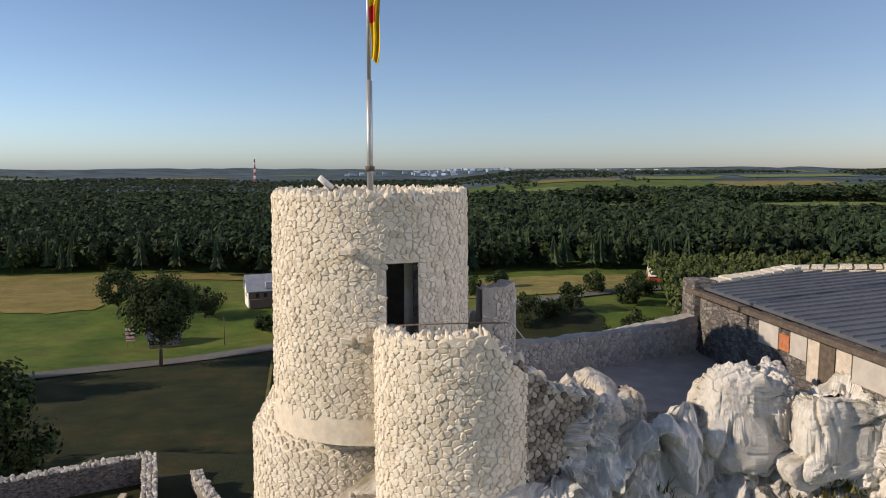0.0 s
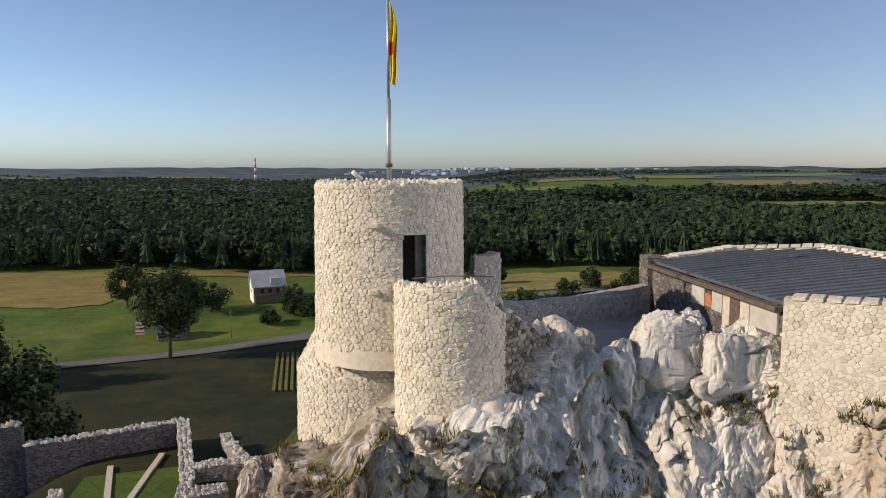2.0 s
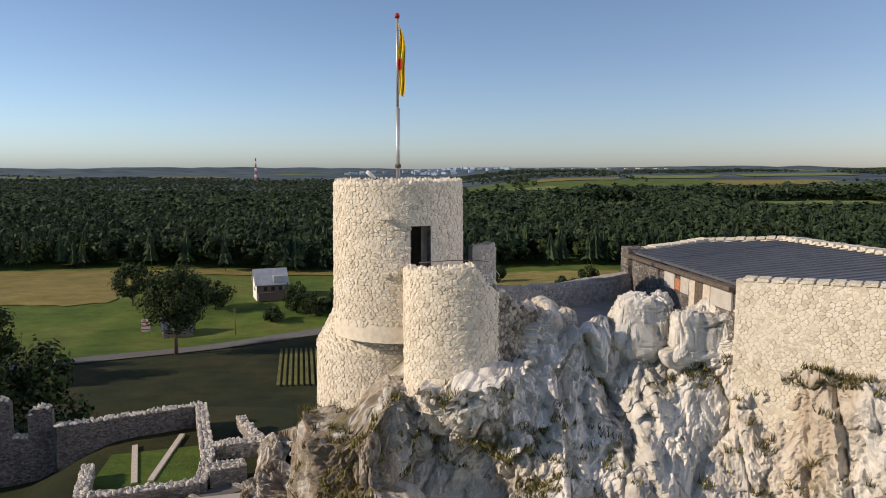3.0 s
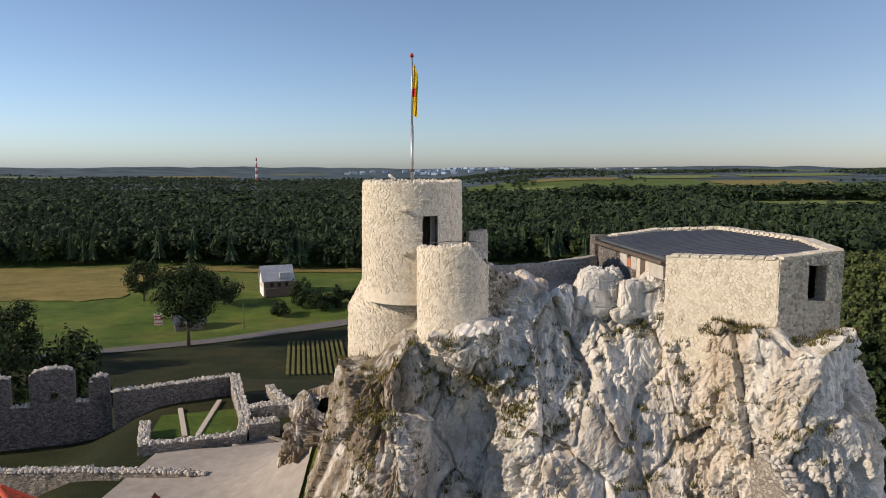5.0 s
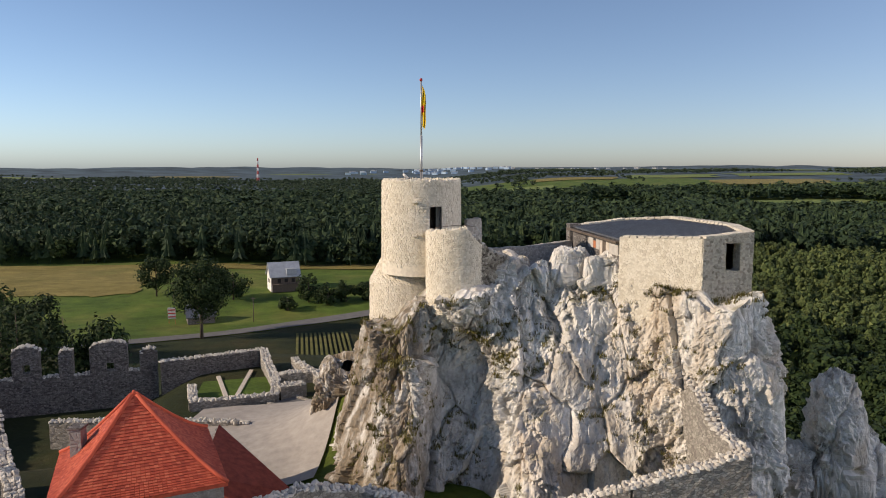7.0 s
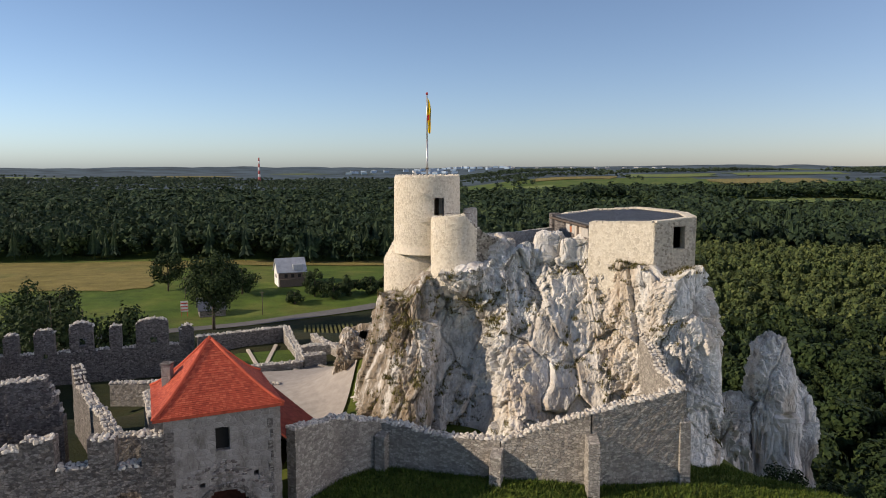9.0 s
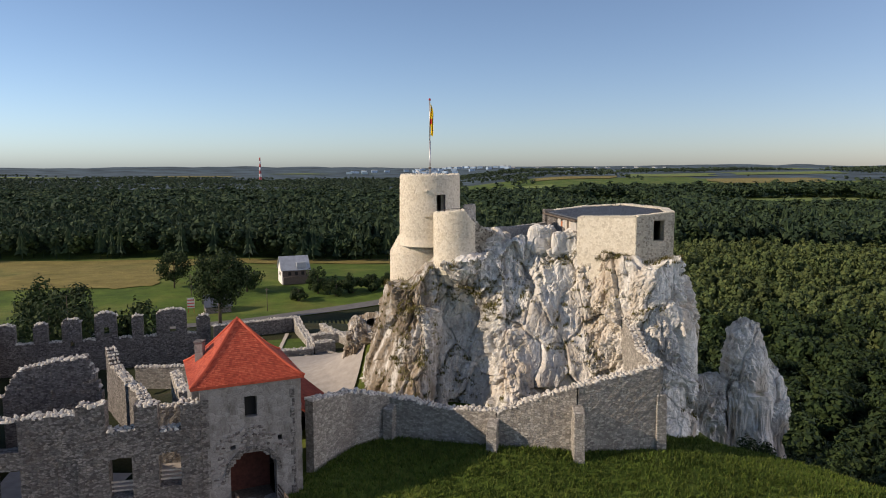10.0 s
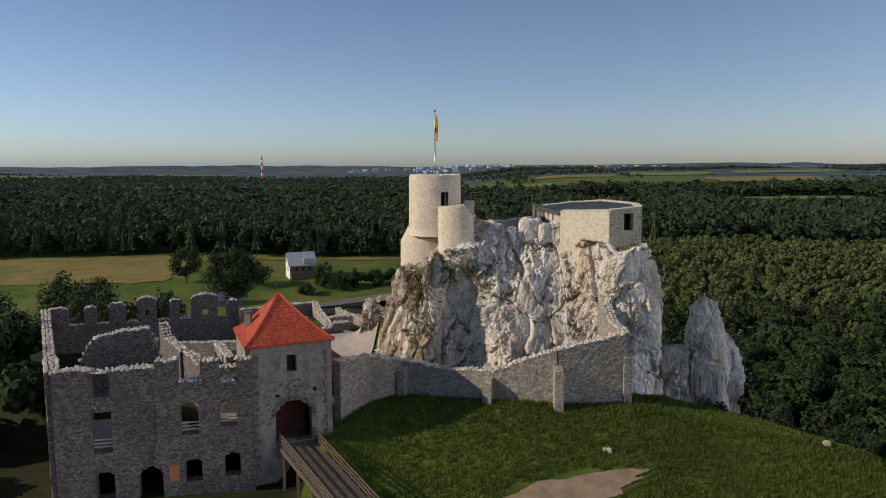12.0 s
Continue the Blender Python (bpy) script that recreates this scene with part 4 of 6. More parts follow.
    while s < total:
        p0 = e0 + d * s
        hits = []
        for i in range(n):
            q0, q1 = inset[i], inset[(i + 1) % n]
            r = q1 - q0
            den = across.x * r.y - across.y * r.x
            if abs(den) < 1e-6:
                continue
            w = q0 - p0
            t = (w.x * r.y - w.y * r.x) / den
            v = (w.x * across.y - w.y * across.x) / den
            if 0 <= v <= 1:
                hits.append(t)
        if len(hits) >= 2:
            f0, f1 = p0 + across * min(hits), p0 + across * max(hits)
            if (f1 - f0).length > 0.4:
                bm = bmesh.new()
                o = d * 0.025
                vs = [bm.verts.new((q.x, q.y, roof_z(q) + z)) for q, z in ((f0 - o, 0), (f0 + o, 0), (f1 + o, 0), (f1 - o, 0), (f0 - o, 0.06), (f0 + o, 0.06), (f1 + o, 0.06), (f1 - o, 0.06))]
                for q in ((4, 5, 6, 7), (0, 1, 5, 4), (1, 2, 6, 5), (2, 3, 7, 6), (3, 0, 4, 7)):
                    bm.faces.new([vs[j] for j in q])
                part("seam", bm, M_ROOF, roof)
        s += 0.55
    # pale capping along the outer walls
    for i in range(1, n):
        a, b = plan[i], plan[(i + 1) % n]
        d2 = (b - a).normalized()
        o = Vector((d2.y, -d2.x, 0)) * 0.4
        za, zb = HALL_TOP[i] + 0.03, HALL_TOP[(i + 1) % n] + 0.03
        nseg = max(3, int((b - a).length / 0.5))
        for sgm in range(nseg):
            f0, f1 = sgm / nseg + 0.01, (sgm + 1) / nseg - 0.01
            q0, q1 = a.lerp(b, f0), a.lerp(b, f1)
            z0, z1 = za + (zb - za) * f0, za + (zb - za) * f1
            hh = 0.1 + 0.05 * random.random()
            v = [(q0 + o).to_tuple()[:2] + (z0,), (q0 - o).to_tuple()[:2] + (z0,), (q1 - o).to_tuple()[:2] + (z1,), (q1 + o).to_tuple()[:2] + (z1,)]
            v += [(x, y, z + hh) for x, y, z in v]
            piece("coping_stone", v, [(4, 5, 6, 7), (0, 1, 5, 4), (1, 2, 6, 5), (2, 3, 7, 6), (3, 0, 4, 7)], M_WALL_NEW, h)
    # dark room behind the window: its shade is in the floor's near-black colour
    box("floor_slab", (12.5, 16.5, 15.0), (19, 27.5, 15.2), M_DARK, h)


build_hall()

M_MORTAR_GREY = plain("grey_lime_mortar", (0.36, 0.335, 0.3), vary=0.15, scale=4)
M_STONE_GREY = stone_mat("grey_rubble", (0.32, 0.3, 0.27), (0.43, 0.4, 0.35), (0.55, 0.51, 0.45))
build_wing()
# yard behind the crag's edge and its low walls
tagged(drape("yard", (1.6, 18.4), (10.2, 0.5), (-0.5, 9.4), 24, 20, M_GRAVEL, "worn pale gravel yard on the crag's top", category="yard"), "", "")
yard = bpy.data.objects["yard"]
for v in yard.data.vertices:
    v.co.z = 15.62
ruin_wall("yard_wall", (1.6, 24.2), (10.4, 28.6), 0.6, 13, line_top((0, 17.4), (1.2, 16.9), (5, 16.85), (9.8, 17.15), jag=0.08), M_MORTAR_GREY, "low rubble parapet round the upper yard", cell=0.18)
v, f = shell(0.6, 22.9, 1.75, -70, 75, 14.5, lambda a: 19.4 - 1.3 * float(smooth01((a + 20) / 95)), 0.5, 70, 26, None, 0.06)
stub = tagged(piece("wall_stub", v, f, M_MORTAR_GREY, None, "curved rubble wall stub behind the keep"), "", "wall", kind="structure")
lay_stones(lambda u, z: (Vector((0.6 + 1.75 * math.cos(u / 1.75), 22.9 + 1.75 * math.sin(u / 1.75), z)), Vector((-math.sin(u / 1.75), math.cos(u / 1.75), 0)), Vector((math.cos(u / 1.75), math.sin(u / 1.75), 0))), radians(-70) * 1.75, radians(60) * 1.75, 15.6, 19.5, lambda u, z: z < 19.25 - 1.3 * float(smooth01((math.degrees(u / 1.75) + 20) / 95)), lambda u, z: False, stub, np.random.RandomState(8), mat=M_STONE_GREY)
ye = Vector((8.8, 4.4, 0)).normalized()
yo = Vector((ye.y, -ye.x, 0))
parapet = bpy.data.objects["yard_wall.001"]
lay_stones(lambda u, z: (Vector((1.6, 24.2, z)) + ye * u + yo * 0.3, ye, yo), 0, 9.8, 15.5, 17.2, lambda u, z: 0 < u < 9.7 and z < 16.85, lambda u, z: False, parapet, np.random.RandomState(9), mat=M_STONE_GREY)

# ---------------------------------------------------------------- flag, floodlight
def build_flag():
    t = thing("flagpole", (-2.18, 21.3, 21.8), "tall grey steel flagpole with a limp flag on the keep", "flagpole")
    tube("pole", [(-2.18, 21.3, 21.8), (-2.18, 21.3, 25.6)], 0.095, M_METAL, t, 14)
    tube("pole_tip", [(-2.18, 21.3, 25.6), (-2.18, 21.3, 29.5)], 0.06, M_METAL, t, 12)
    tube("collar", [(-2.18, 21.3, 22.95), (-2.18, 21.3, 23.1)], 0.14, M_WOOD, t, 14)
    tube("finial", [(-2.18, 21.3, 29.5), (-2.18, 21.3, 29.62), (-2.18, 21.3, 29.72)], [0.1, 0.12, 0.05], plain("red_paint", (0.4, 0.03, 0.03), 0.5), t, 12)
    m1, m2 = plain("yellow_cloth", (0.75, 0.52, 0.02), 0.9, 0, 0.1, 6), plain("red_cloth", (0.6, 0.04, 0.03), 0.9, 0, 0.1, 6)
    rows, cols = 60, 14
    vs, fs = [], []
    for j in range(rows + 1):
        w = j / rows
        z = 29.25 - 3.0 * w
        spread = 0.1 + 0.3 * math.sin(math.pi * min(1, w * 0.62 + 0.08)) * (1 - 0.55 * w)
        for i in range(cols + 1):
            u = i / cols
            vs.append((-2.12 + u * spread + 0.03 * math.sin(w * 9), 21.3 - 0.05 - 0.11 * math.sin(u * 11 + w * 4) * (0.4 + 0.6 * u), z - 0.35 * u * (1 - w * 0.4)))
    for j in range(rows):
        for i in range(cols):
            k = j * (cols + 1) + i
            fs.append((k, k + 1, k + cols + 2, k + cols + 1))
    cloth = piece("flag", vs, fs, m1, t, "limp yellow and red flag", True)
    cloth.data.materials.append(m2)
    for j in range(rows):
        for i in range(cols):
            w = j / rows + 0.12 * (i / cols)
            if 0.5 < w < 0.66 and i < 8:
                cloth.data.polygons[j * cols + i].material_index = 1
    t = thing("floodlight", (-3.25, 19.9, 22.25), "white tube floodlight on a short bracket on the keep's rim", "lamp")
    tube("bracket", [(-3.2, 19.9, 22.2), (-3.2, 19.9, 22.5)], 0.035, M_METAL, t, 8)
    tube("lamp_body", [(-3.42, 19.75, 22.78), (-3.1, 19.95, 22.48)], [0.085, 0.085], M_WHITE, t, 14)
    tube("visor", [(-3.1, 19.95, 22.48), (-3.03, 20.0, 22.42)], [0.1, 0.11], M_WOOD, t, 14)


build_flag()

# handrail in the stair turret
t = thing("handrail", (1.2, 17.2, 19.3), "thin steel handrail in the stair turret", "rail")
tube("rail", [(-1.1, 17.3, 19.15), (0.1, 16.75, 19.32), (1.0, 16.9, 19.3), (1.7, 17.4, 19.2)], 0.02, M_WOOD, t, 6)
tube("rail", [(1.0, 16.9, 19.45), (1.7, 17.4, 19.2), (2.2, 18.2, 18.5)], 0.02, M_METAL, t, 6)


# ---------------------------------------------------------------- curtain wall below the crag
CURTAIN = [(-11.2, 4.2), (-8.6, 7.6), (-5.4, 9.3), (3.4, 6.1), (9.5, 5.2), (16.2, 6.4)]
CURTAIN_TOP = [5.4, 5.0, 4.1, 3.9, 6.2, 7.5]
CURTAIN_FOOT = [-3.0, -2.5, -2.0, -0.5, 0.2, 0.0]
for i in range(5):
    a, b = CURTAIN[i], CURTAIN[i + 1]
    ln = math.dist(a, b)
    tp = line_top((0, CURTAIN_TOP[i]), (ln * 0.5, (CURTAIN_TOP[i] + CURTAIN_TOP[i + 1]) / 2 - (0.35 if i == 2 else 0)), (ln, CURTAIN_TOP[i + 1]), jag=0.1, seed=i)
    ruin_wall("curtain_wall", a, b, 0.9, min(CURTAIN_FOOT[i], CURTAIN_FOOT[i + 1]), tp, M_WALL_CURTAIN, "pale lime-washed curtain wall with a rubble top", seed=i * 5, cap=True)
ruin_wall("curtain_wall", (16.1, 6.2), (15.2, 15.0), 0.9, -1.0, line_top((0, 7.5), (3, 7.9), (5.5, 9.2), (9, 10.6), jag=0.15, seed=9), M_WALL_CURTAIN, "rubble wall climbing to the crag", seed=31, cap=True)
for (x, y), z0, z1, ang, dep in (((-5.3, 8.6), -2.0, 3.7, -20, 1.0), ((3.0, 5.3), -0.5, 3.5, -14, 1.2), ((9.5, 4.4), 0.0, 4.9, 0, 1.4), ((16.35, 6.3), 0.0, 5.6, 10, 0.8)):
    bm = bmesh.new()
    box_bm(bm, (-0.42, -dep / 2, z0), (0.42, dep / 2 + 0.2, z1), None, 0.04)
    for v in bm.verts:
        if v.co.z > z1 - 0.2 and v.co.y < 0:
            v.co.z -= 0.45
        if v.co.z < z0 + 0.2 and v.co.y < 0:
            v.co.y -= 0.25
    bmesh.ops.transform(bm, matrix=pose(x, y, 0, 0, 0, ang), verts=bm.verts)
    tagged(part("buttress", bm, M_WALL_CURTAIN, None, "sloping pale stone buttress against the curtain wall"), "", "buttress", "buttresses of the curtain wall", "structure")


# ---------------------------------------------------------------- gatehouse
EAVES = [Vector((-17.9, -2.25, 0)), Vector((-10.86, 1.04, 0)), Vector((-14.3, 8.4, 0)), Vector((-20.8, 4.6, 0))]
GATE_MID = sum(EAVES, Vector()) / 4
GF = [tuple((GATE_MID + (p - GATE_MID) / 1.18).xy) for p in EAVES]
APEX = Vector((-16.3, 3.6, 11.85))


def build_gatehouse():
    g = thing("gatehouse", (-16.5, 4, -3), "plastered stone gatehouse with a steep red tiled roof", "building")
    e = Vector((GF[1][0] - GF[0][0], GF[1][1] - GF[0][1], 0))
    ln = e.length
    holes = [(1.85, 5.05, -0.6, 3.2, 1.0), (2.95, 3.8, 5.7, 7.2, 0), (1.9, 2.25, 3.55, 3.85, 0), (5.2, 5.5, 3.7, 4.1, 0)]
    ruin_wall("front_wall", GF[0], GF[1], 0.9, -4, 8.15, M_PLASTER, "grey flaking plaster over rubble", holes, cell=0.16, parent=g, rough=0.04)
    for i in (1, 2, 3):
        ruin_wall("wall", GF[i], GF[(i + 1) % 4], 0.9, -4, 8.15, M_PLASTER, "", [(2.9, 5.0, -0.2, 3.0, 1.0)] if i == 2 else (), cell=0.3, parent=g, rough=0.04, seed=i * 4)
    # rough stones round the arch
    ed = e.normalized()
    out = Vector((ed.y, -ed.x, 0))
    m = Matrix(((ed.x, out.x, 0, GF[0][0]), (ed.y, out.y, 0, GF[0][1]), (0, 0, 1, 0), (0, 0, 0, 1)))
    for k in range(17):
        a = math.pi * (k + 0.5) / 17
        mm = m @ Matrix.Translation((3.45 - 1.85 * math.cos(a), 0.46, 1.6 + 1.85 * math.sin(a))) @ pose(0, 0, 0, 0, 90 - math.degrees(math.pi - a), 0)
        box("voussoir", (-0.16, -0.05, -0.14), (0.16, 0.06 + 0.03 * random.random(), 0.14), M_WALL_OLD, g, mm, "", 0.02)
    for k in range(14):
        for u in (0.12, ln - 0.12):
            w = 0.45 if k % 2 else 0.28
            lo = u if u < 1 else u - w
            box("quoin", (lo - (0.1 if u < 1 else -0.1), 0.36, -2.6 + k * 0.72), (lo + w, 0.5, -2.0 + k * 0.72), M_WALL_OLD, g, m, "", 0.03)
    box("gate_passage", (1.9, -6.5, -0.75), (5.0, 0.3, -0.6), M_WOOD, g, m, "dark plank floor of the gateway")
    box("gate_leaf", (1.85, -2.2, -0.6), (5.05, -2.1, 3.2), plain("gate_boards", (0.1, 0.035, 0.025), 0.8, 0, 0.3, 3), g, m, "dark red-brown gate boards")
    # near-black sheet fills the window opening in place of an unlit room
    box("window_frame", (2.9, -0.1, 5.65), (3.85, -0.05, 7.25), M_DARK, g, m, "dark sheet filling the window opening")
    rng = np.random.RandomState(31)
    verts, faces, off = [], [], 0
    for _ in range(900):
        u, z = rng.uniform(0.2, ln - 0.2), rng.uniform(-2.8, 7.2)
        bare = float(fbm(np.array([[u * 0.55, 3.0, z * 0.55]]), 3)[0]) + 0.09 * (2.5 - z)
        if bare < 0.25 or any(h[0] - 0.15 < u < h[1] + 0.15 and h[2] - 0.1 < z < h[3] + 0.2 for h in holes):
            continue
        sv, sf = SHAPES[rng.randint(len(SHAPES))]
        w, hh = rng.uniform(0.18, 0.42), rng.uniform(0.12, 0.26)
        mm = np.array([[ed.x * w, out.x * 0.05, 0], [ed.y * w, out.y * 0.05, 0], [0, 0, hh]])
        q = Vector((*GF[0], 0)) + ed * u + out * 0.45
        verts.append(sv @ mm.T + np.array([q.x, q.y, z]))
        faces.extend(tuple(i + off for i in g2) for g2 in sf)
        off += len(sv)
    ob = piece("bare_stones", np.concatenate(verts), faces, stone_mat("dark_bare_stone", (0.1, 0.085, 0.08), (0.2, 0.175, 0.16), (0.34, 0.31, 0.29)), g, "dark stones laid bare where plaster fell")
    ob["kind"] = "stuff"
    # roof: four curved faces to one point
    eave, apex = 8.25, APEX.z
    cx = Vector((APEX.x, APEX.y, 0))
    corners = EAVES
    prof = [(0, 0), (0.12, 0.07), (0.28, 0.2), (0.5, 0.42), (0.75, 0.7), (1.0, 1.0)]
    bm = bmesh.new()
    rings = []
    for s, h in prof:
        z = eave + (apex - eave) * h
        if s < 1:
            rings.append([bm.verts.new((*(c + (cx - c) * s).xy, z)) for c in corners])
    top = bm.verts.new((cx.x, cx.y, apex))
    for r0, r1 in zip(rings, rings[1:]):
        for k in range(4):
            bm.faces.new((r0[k], r0[(k + 1) % 4], r1[(k + 1) % 4], r1[k]))
    for k in range(4):
        bm.faces.new((rings[-1][k], rings[-1][(k + 1) % 4], top))
    low = [bm.verts.new((v.co.x, v.co.y, v.co.z - 0.15)) for v in rings[0]]
    for k in range(4):
        bm.faces.new((low[k], low[(k + 1) % 4], rings[0][(k + 1) % 4], rings[0][k]))
    bm.faces.new(low[::-1])
    roof = part("roof", bm, M_RED, g, "steep flared red clay tile roof")
    # courses of flat tiles laid over each face
    ps, ph = [p[0] for p in prof], [p[1] for p in prof]

    def at(k, s, t):
        h = np.interp(s, ps, ph)
        a = corners[k] + (cx - corners[k]) * s
        b = corners[(k + 1) % 4] + (cx - corners[(k + 1) % 4]) * s
        q = a.lerp(b, t)
        return Vector((q.x, q.y, eave + (apex - eave) * h))
    for k in range(4):
        vs, fs = [], []
        courses = 34
        for j in range(courses):
            s0, s1 = j / courses, min(0.99, (j + 1.25) / courses)
            width = (at(k, s0, 1) - at(k, s0, 0)).length
            nt_ = max(2, int(width / 0.2))
            for q in range(nt_):
                o = 0.5 if j % 2 else 0.0
                t0, t1 = (q + o) / nt_ + 0.002, min(1, (q + 1 + o) / nt_ - 0.002)
                if t0 >= 0.995:
                    continue
                a, b, c2, d2 = at(k, s0, t0), at(k, s0, t1), at(k, s1, t1), at(k, s1, t0)
                nrm = (b - a).cross(d2 - a).normalized()
                if nrm.z < 0:
                    nrm = -nrm
                lift = 0.05 + 0.012 * random.random()
                i0 = len(vs)
                vs += [a + nrm * lift, b + nrm * lift, c2 + nrm * 0.018, d2 + nrm * 0.018, a + nrm * 0.01, b + nrm * 0.01]
                fs += [(i0, i0 + 1, i0 + 2, i0 + 3), (i0 + 4, i0 + 5, i0 + 1, i0)]
        ob = piece("roof_tiles", vs, fs, M_TILE, roof)
        ob["kind"] = "stuff"
        hip = [at(k, s, 0) + Vector((0, 0, 0.07)) for s in (0, 0.12, 0.28, 0.5, 0.75, 0.97)]
        tube("ridge_tiles", hip, 0.1, M_TILE, roof, 8)
    tube("finial", [(cx.x, cx.y, apex - 0.1), (cx.x, cx.y, apex + 0.15)], [0.14, 0.08], M_TILE, roof, 8)
    # chimney on the face towards the yard
    c = Vector((-19.0, 3.1, 8.85))
    ch = box("chimney", (c.x - 0.3, c.y - 0.3, c.z - 0.6), (c.x + 0.3, c.y + 0.3, c.z + 1.35), M_PLASTER, g, None, "grey rendered chimney")
    box("chimney_cap", (c.x - 0.36, c.y - 0.36, c.z + 1.35), (c.x + 0.36, c.y + 0.36, c.z + 1.47), M_WALL_OLD, ch)


def tile_mat():
    m, nt, b = material("clay_tiles", 0.72)
    g = nt.nodes.new("ShaderNodeNewGeometry")
    col = ramp(nt, g.outputs["Random Per Island"], [(0, (0.34, 0.06, 0.035)), (0.5, (0.46, 0.085, 0.045)), (1, (0.55, 0.13, 0.07))])
    n = noise_tex(nt, coords(nt), 0.8, 4)
    col = mix(nt, 0.35, col, ramp(nt, n, [(0.3, (0.3,) * 3), (0.7, (0.65,) * 3)]), "OVERLAY")
    nt.links.new(col, b.inputs["Base Color"])
    return m


M_TILE = tile_mat()
build_gatehouse()


def build_shed():
    s = thing("lean_to", (-12.6, 12.5, 0), "low lean-to behind the gatehouse, its red tiled roof darkened for shade", "shed")
    p = [(-15.4, 9.8), (-11.0, 8.6), (-10.3, 13.0), (-16.6, 17.6)]
    vs = [(x, y, z) for (x, y), z in zip(p, (4.7, 1.9, 2.1, 5.0))]
    vs += [(x, y, z - 0.18) for x, y, z in vs]
    # roof red is darker than the gatehouse tiles: its shade is in the colour
    piece("roof", vs, [(0, 1, 2, 3), (7, 6, 5, 4), (0, 4, 5, 1), (1, 5, 6, 2), (2, 6, 7, 3), (3, 7, 4, 0)], plain("shaded_red_tile", (0.2, 0.045, 0.03), 0.85, 0, 0.3, 2.5, 0.4), s, "red tiled roof with shade put into its colour")
    for i in (1, 2, 3):
        a, b = p[i], p[(i + 1) % 4]
        z = (4.7, 1.9, 2.1, 5.0)
        ruin_wall("wall", a, b, 0.4, -1.5, line_top((0, z[i] - 0.22), (math.dist(a, b), z[(i + 1) % 4] - 0.22), jag=0), M_WALL_CURTAIN, "", parent=s, cell=0.5, rough=0.02)


build_shed()


# ---------------------------------------------------------------- ruined palace of the lower castle
P0, P1 = (-32.5, -5.17), (-17.45, -1.55)
top = steps_top((0, 2.8, 7.15), (2.8, 4.35, 6.9), (4.35, 7.7, 7.05), (7.7, 9.5, 7.55), (9.5, 11.3, 5.75), (11.3, 12.8, 7.35), (12.8, 14.15, 5.5), (14.15, 16, 7.35), jag=0.1, seed=2)
ruin_wall("palace_front", P0, P1, 1.1, -5.5, top, M_WALL_OLD, "grey rubble palace front with empty window openings",
          [(2.84, 4.29, 4.85, 8, 0), (2.74, 4.3, 0.24, 3.65, 0), (9.57, 11.02, 1.12, 3.95, 0.3), (12.69, 14.11, 1.63, 4.04, 0.3), (2.88, 4.32, -3.72, -1.46, 0.3), (6.14, 8.03, -5.5, -1.31, 1.0), (6.49, 7.68, 0.64, 4.0, 0), (6.71, 7.39, -1.05, 0.4, 0), (9.8, 11.14, -2.89, -0.95, 0.3), (12.96, 14.25, -2.72, -0.71, 0.3)], cell=0.16, rough=0.03, seed=8, cap=True)
pe = Vector((P1[0] - P0[0], P1[1] - P0[1], 0)).normalized()
po = Vector((pe.y, -pe.x, 0))
PM = Matrix(((pe.x, po.x, 0, P0[0]), (pe.y, po.y, 0, P0[1]), (0, 0, 1, 0), (0, 0, 0, 1)))
for nm, u0, u1, z0, z1, mt, lab in (("blocked_window", 6.49, 7.68, 0.64, 4.0, M_WALL_OLD, "walled-up window of paler stone"), ("brick_patch", 8.57, 9.32, -2.74, -1.46, M_BRICK, "orange brick patch in the wall"), ("blocked_window", 6.71, 7.39, -1.05, 0.4, M_WALL_OLD, "small walled-up window")):
    tagged(box(nm, (u0, 0.3, z0), (u1, 0.44 if mt is M_WALL_OLD else 0.6, z1), mt, None, PM, lab), "", "wall patch", kind="structure")
for u0, u1, z0, z1 in ((2.74, 4.3, 0.24, 3.65), (9.57, 11.02, 1.12, 3.95), (12.69, 14.11, 1.63, 4.04)):
    rail = thing("window_rail", PM @ Vector(((u0 + u1) / 2, 0, z0)), "wooden safety rail across the window opening", "rail", "rails of the palace windows")
    for k in range(3):
        box("bar", (u0, -0.1, z0 + 0.25 + k * 0.3), (u1, -0.02, z0 + 0.37 + k * 0.3), M_PALEWOOD, rail, PM)
# slab added behind the front to block daylight from the lower rooms
tagged(box("palace_floor", (0.4, -9.0, -0.5), (15.2, -0.6, -0.15), M_GRAVEL, None, PM, "floor slab of the roofless palace rooms, added to darken those below"), "", "floor", kind="structure")
# outer side wall, cross walls, long back wall with its merlons
ruin_wall("palace_side_wall", (-57.2, 37.6), P0, 1.1, -6, line_top((0, 3.4), (20, 3.0), (33, 3.6), (40, 5.4), (44, 7.0), (48, 7.2), jag=0.25, seed=4), M_WALL_OLD, "grey rubble side wall of the palace", cell=0.35, rough=0.1, cap=True)
ruin_wall("cross_wall", (-37.2, 8.4), (-29.9, 10.2), 1.0, -4.5, line_top((0, 4.3), (1.2, 6.4), (3, 6.9), (6.3, 7.3), (7.0, 6.0), (7.5, 3.8), jag=0.15, seed=6), M_WALL_OLD, "broken gable of dark rubble inside the palace", seed=12, cap=True)
ruin_wall("cross_wall", (-32.6, 17.5), (-23.6, 5.4), 0.9, -2, line_top((0, 6.2), (2, 4.8), (4, 4.6), (15, 4.5), jag=0.2, seed=7), M_WALL_OLD, "inner rubble wall with a pale top", seed=14, cap=True)
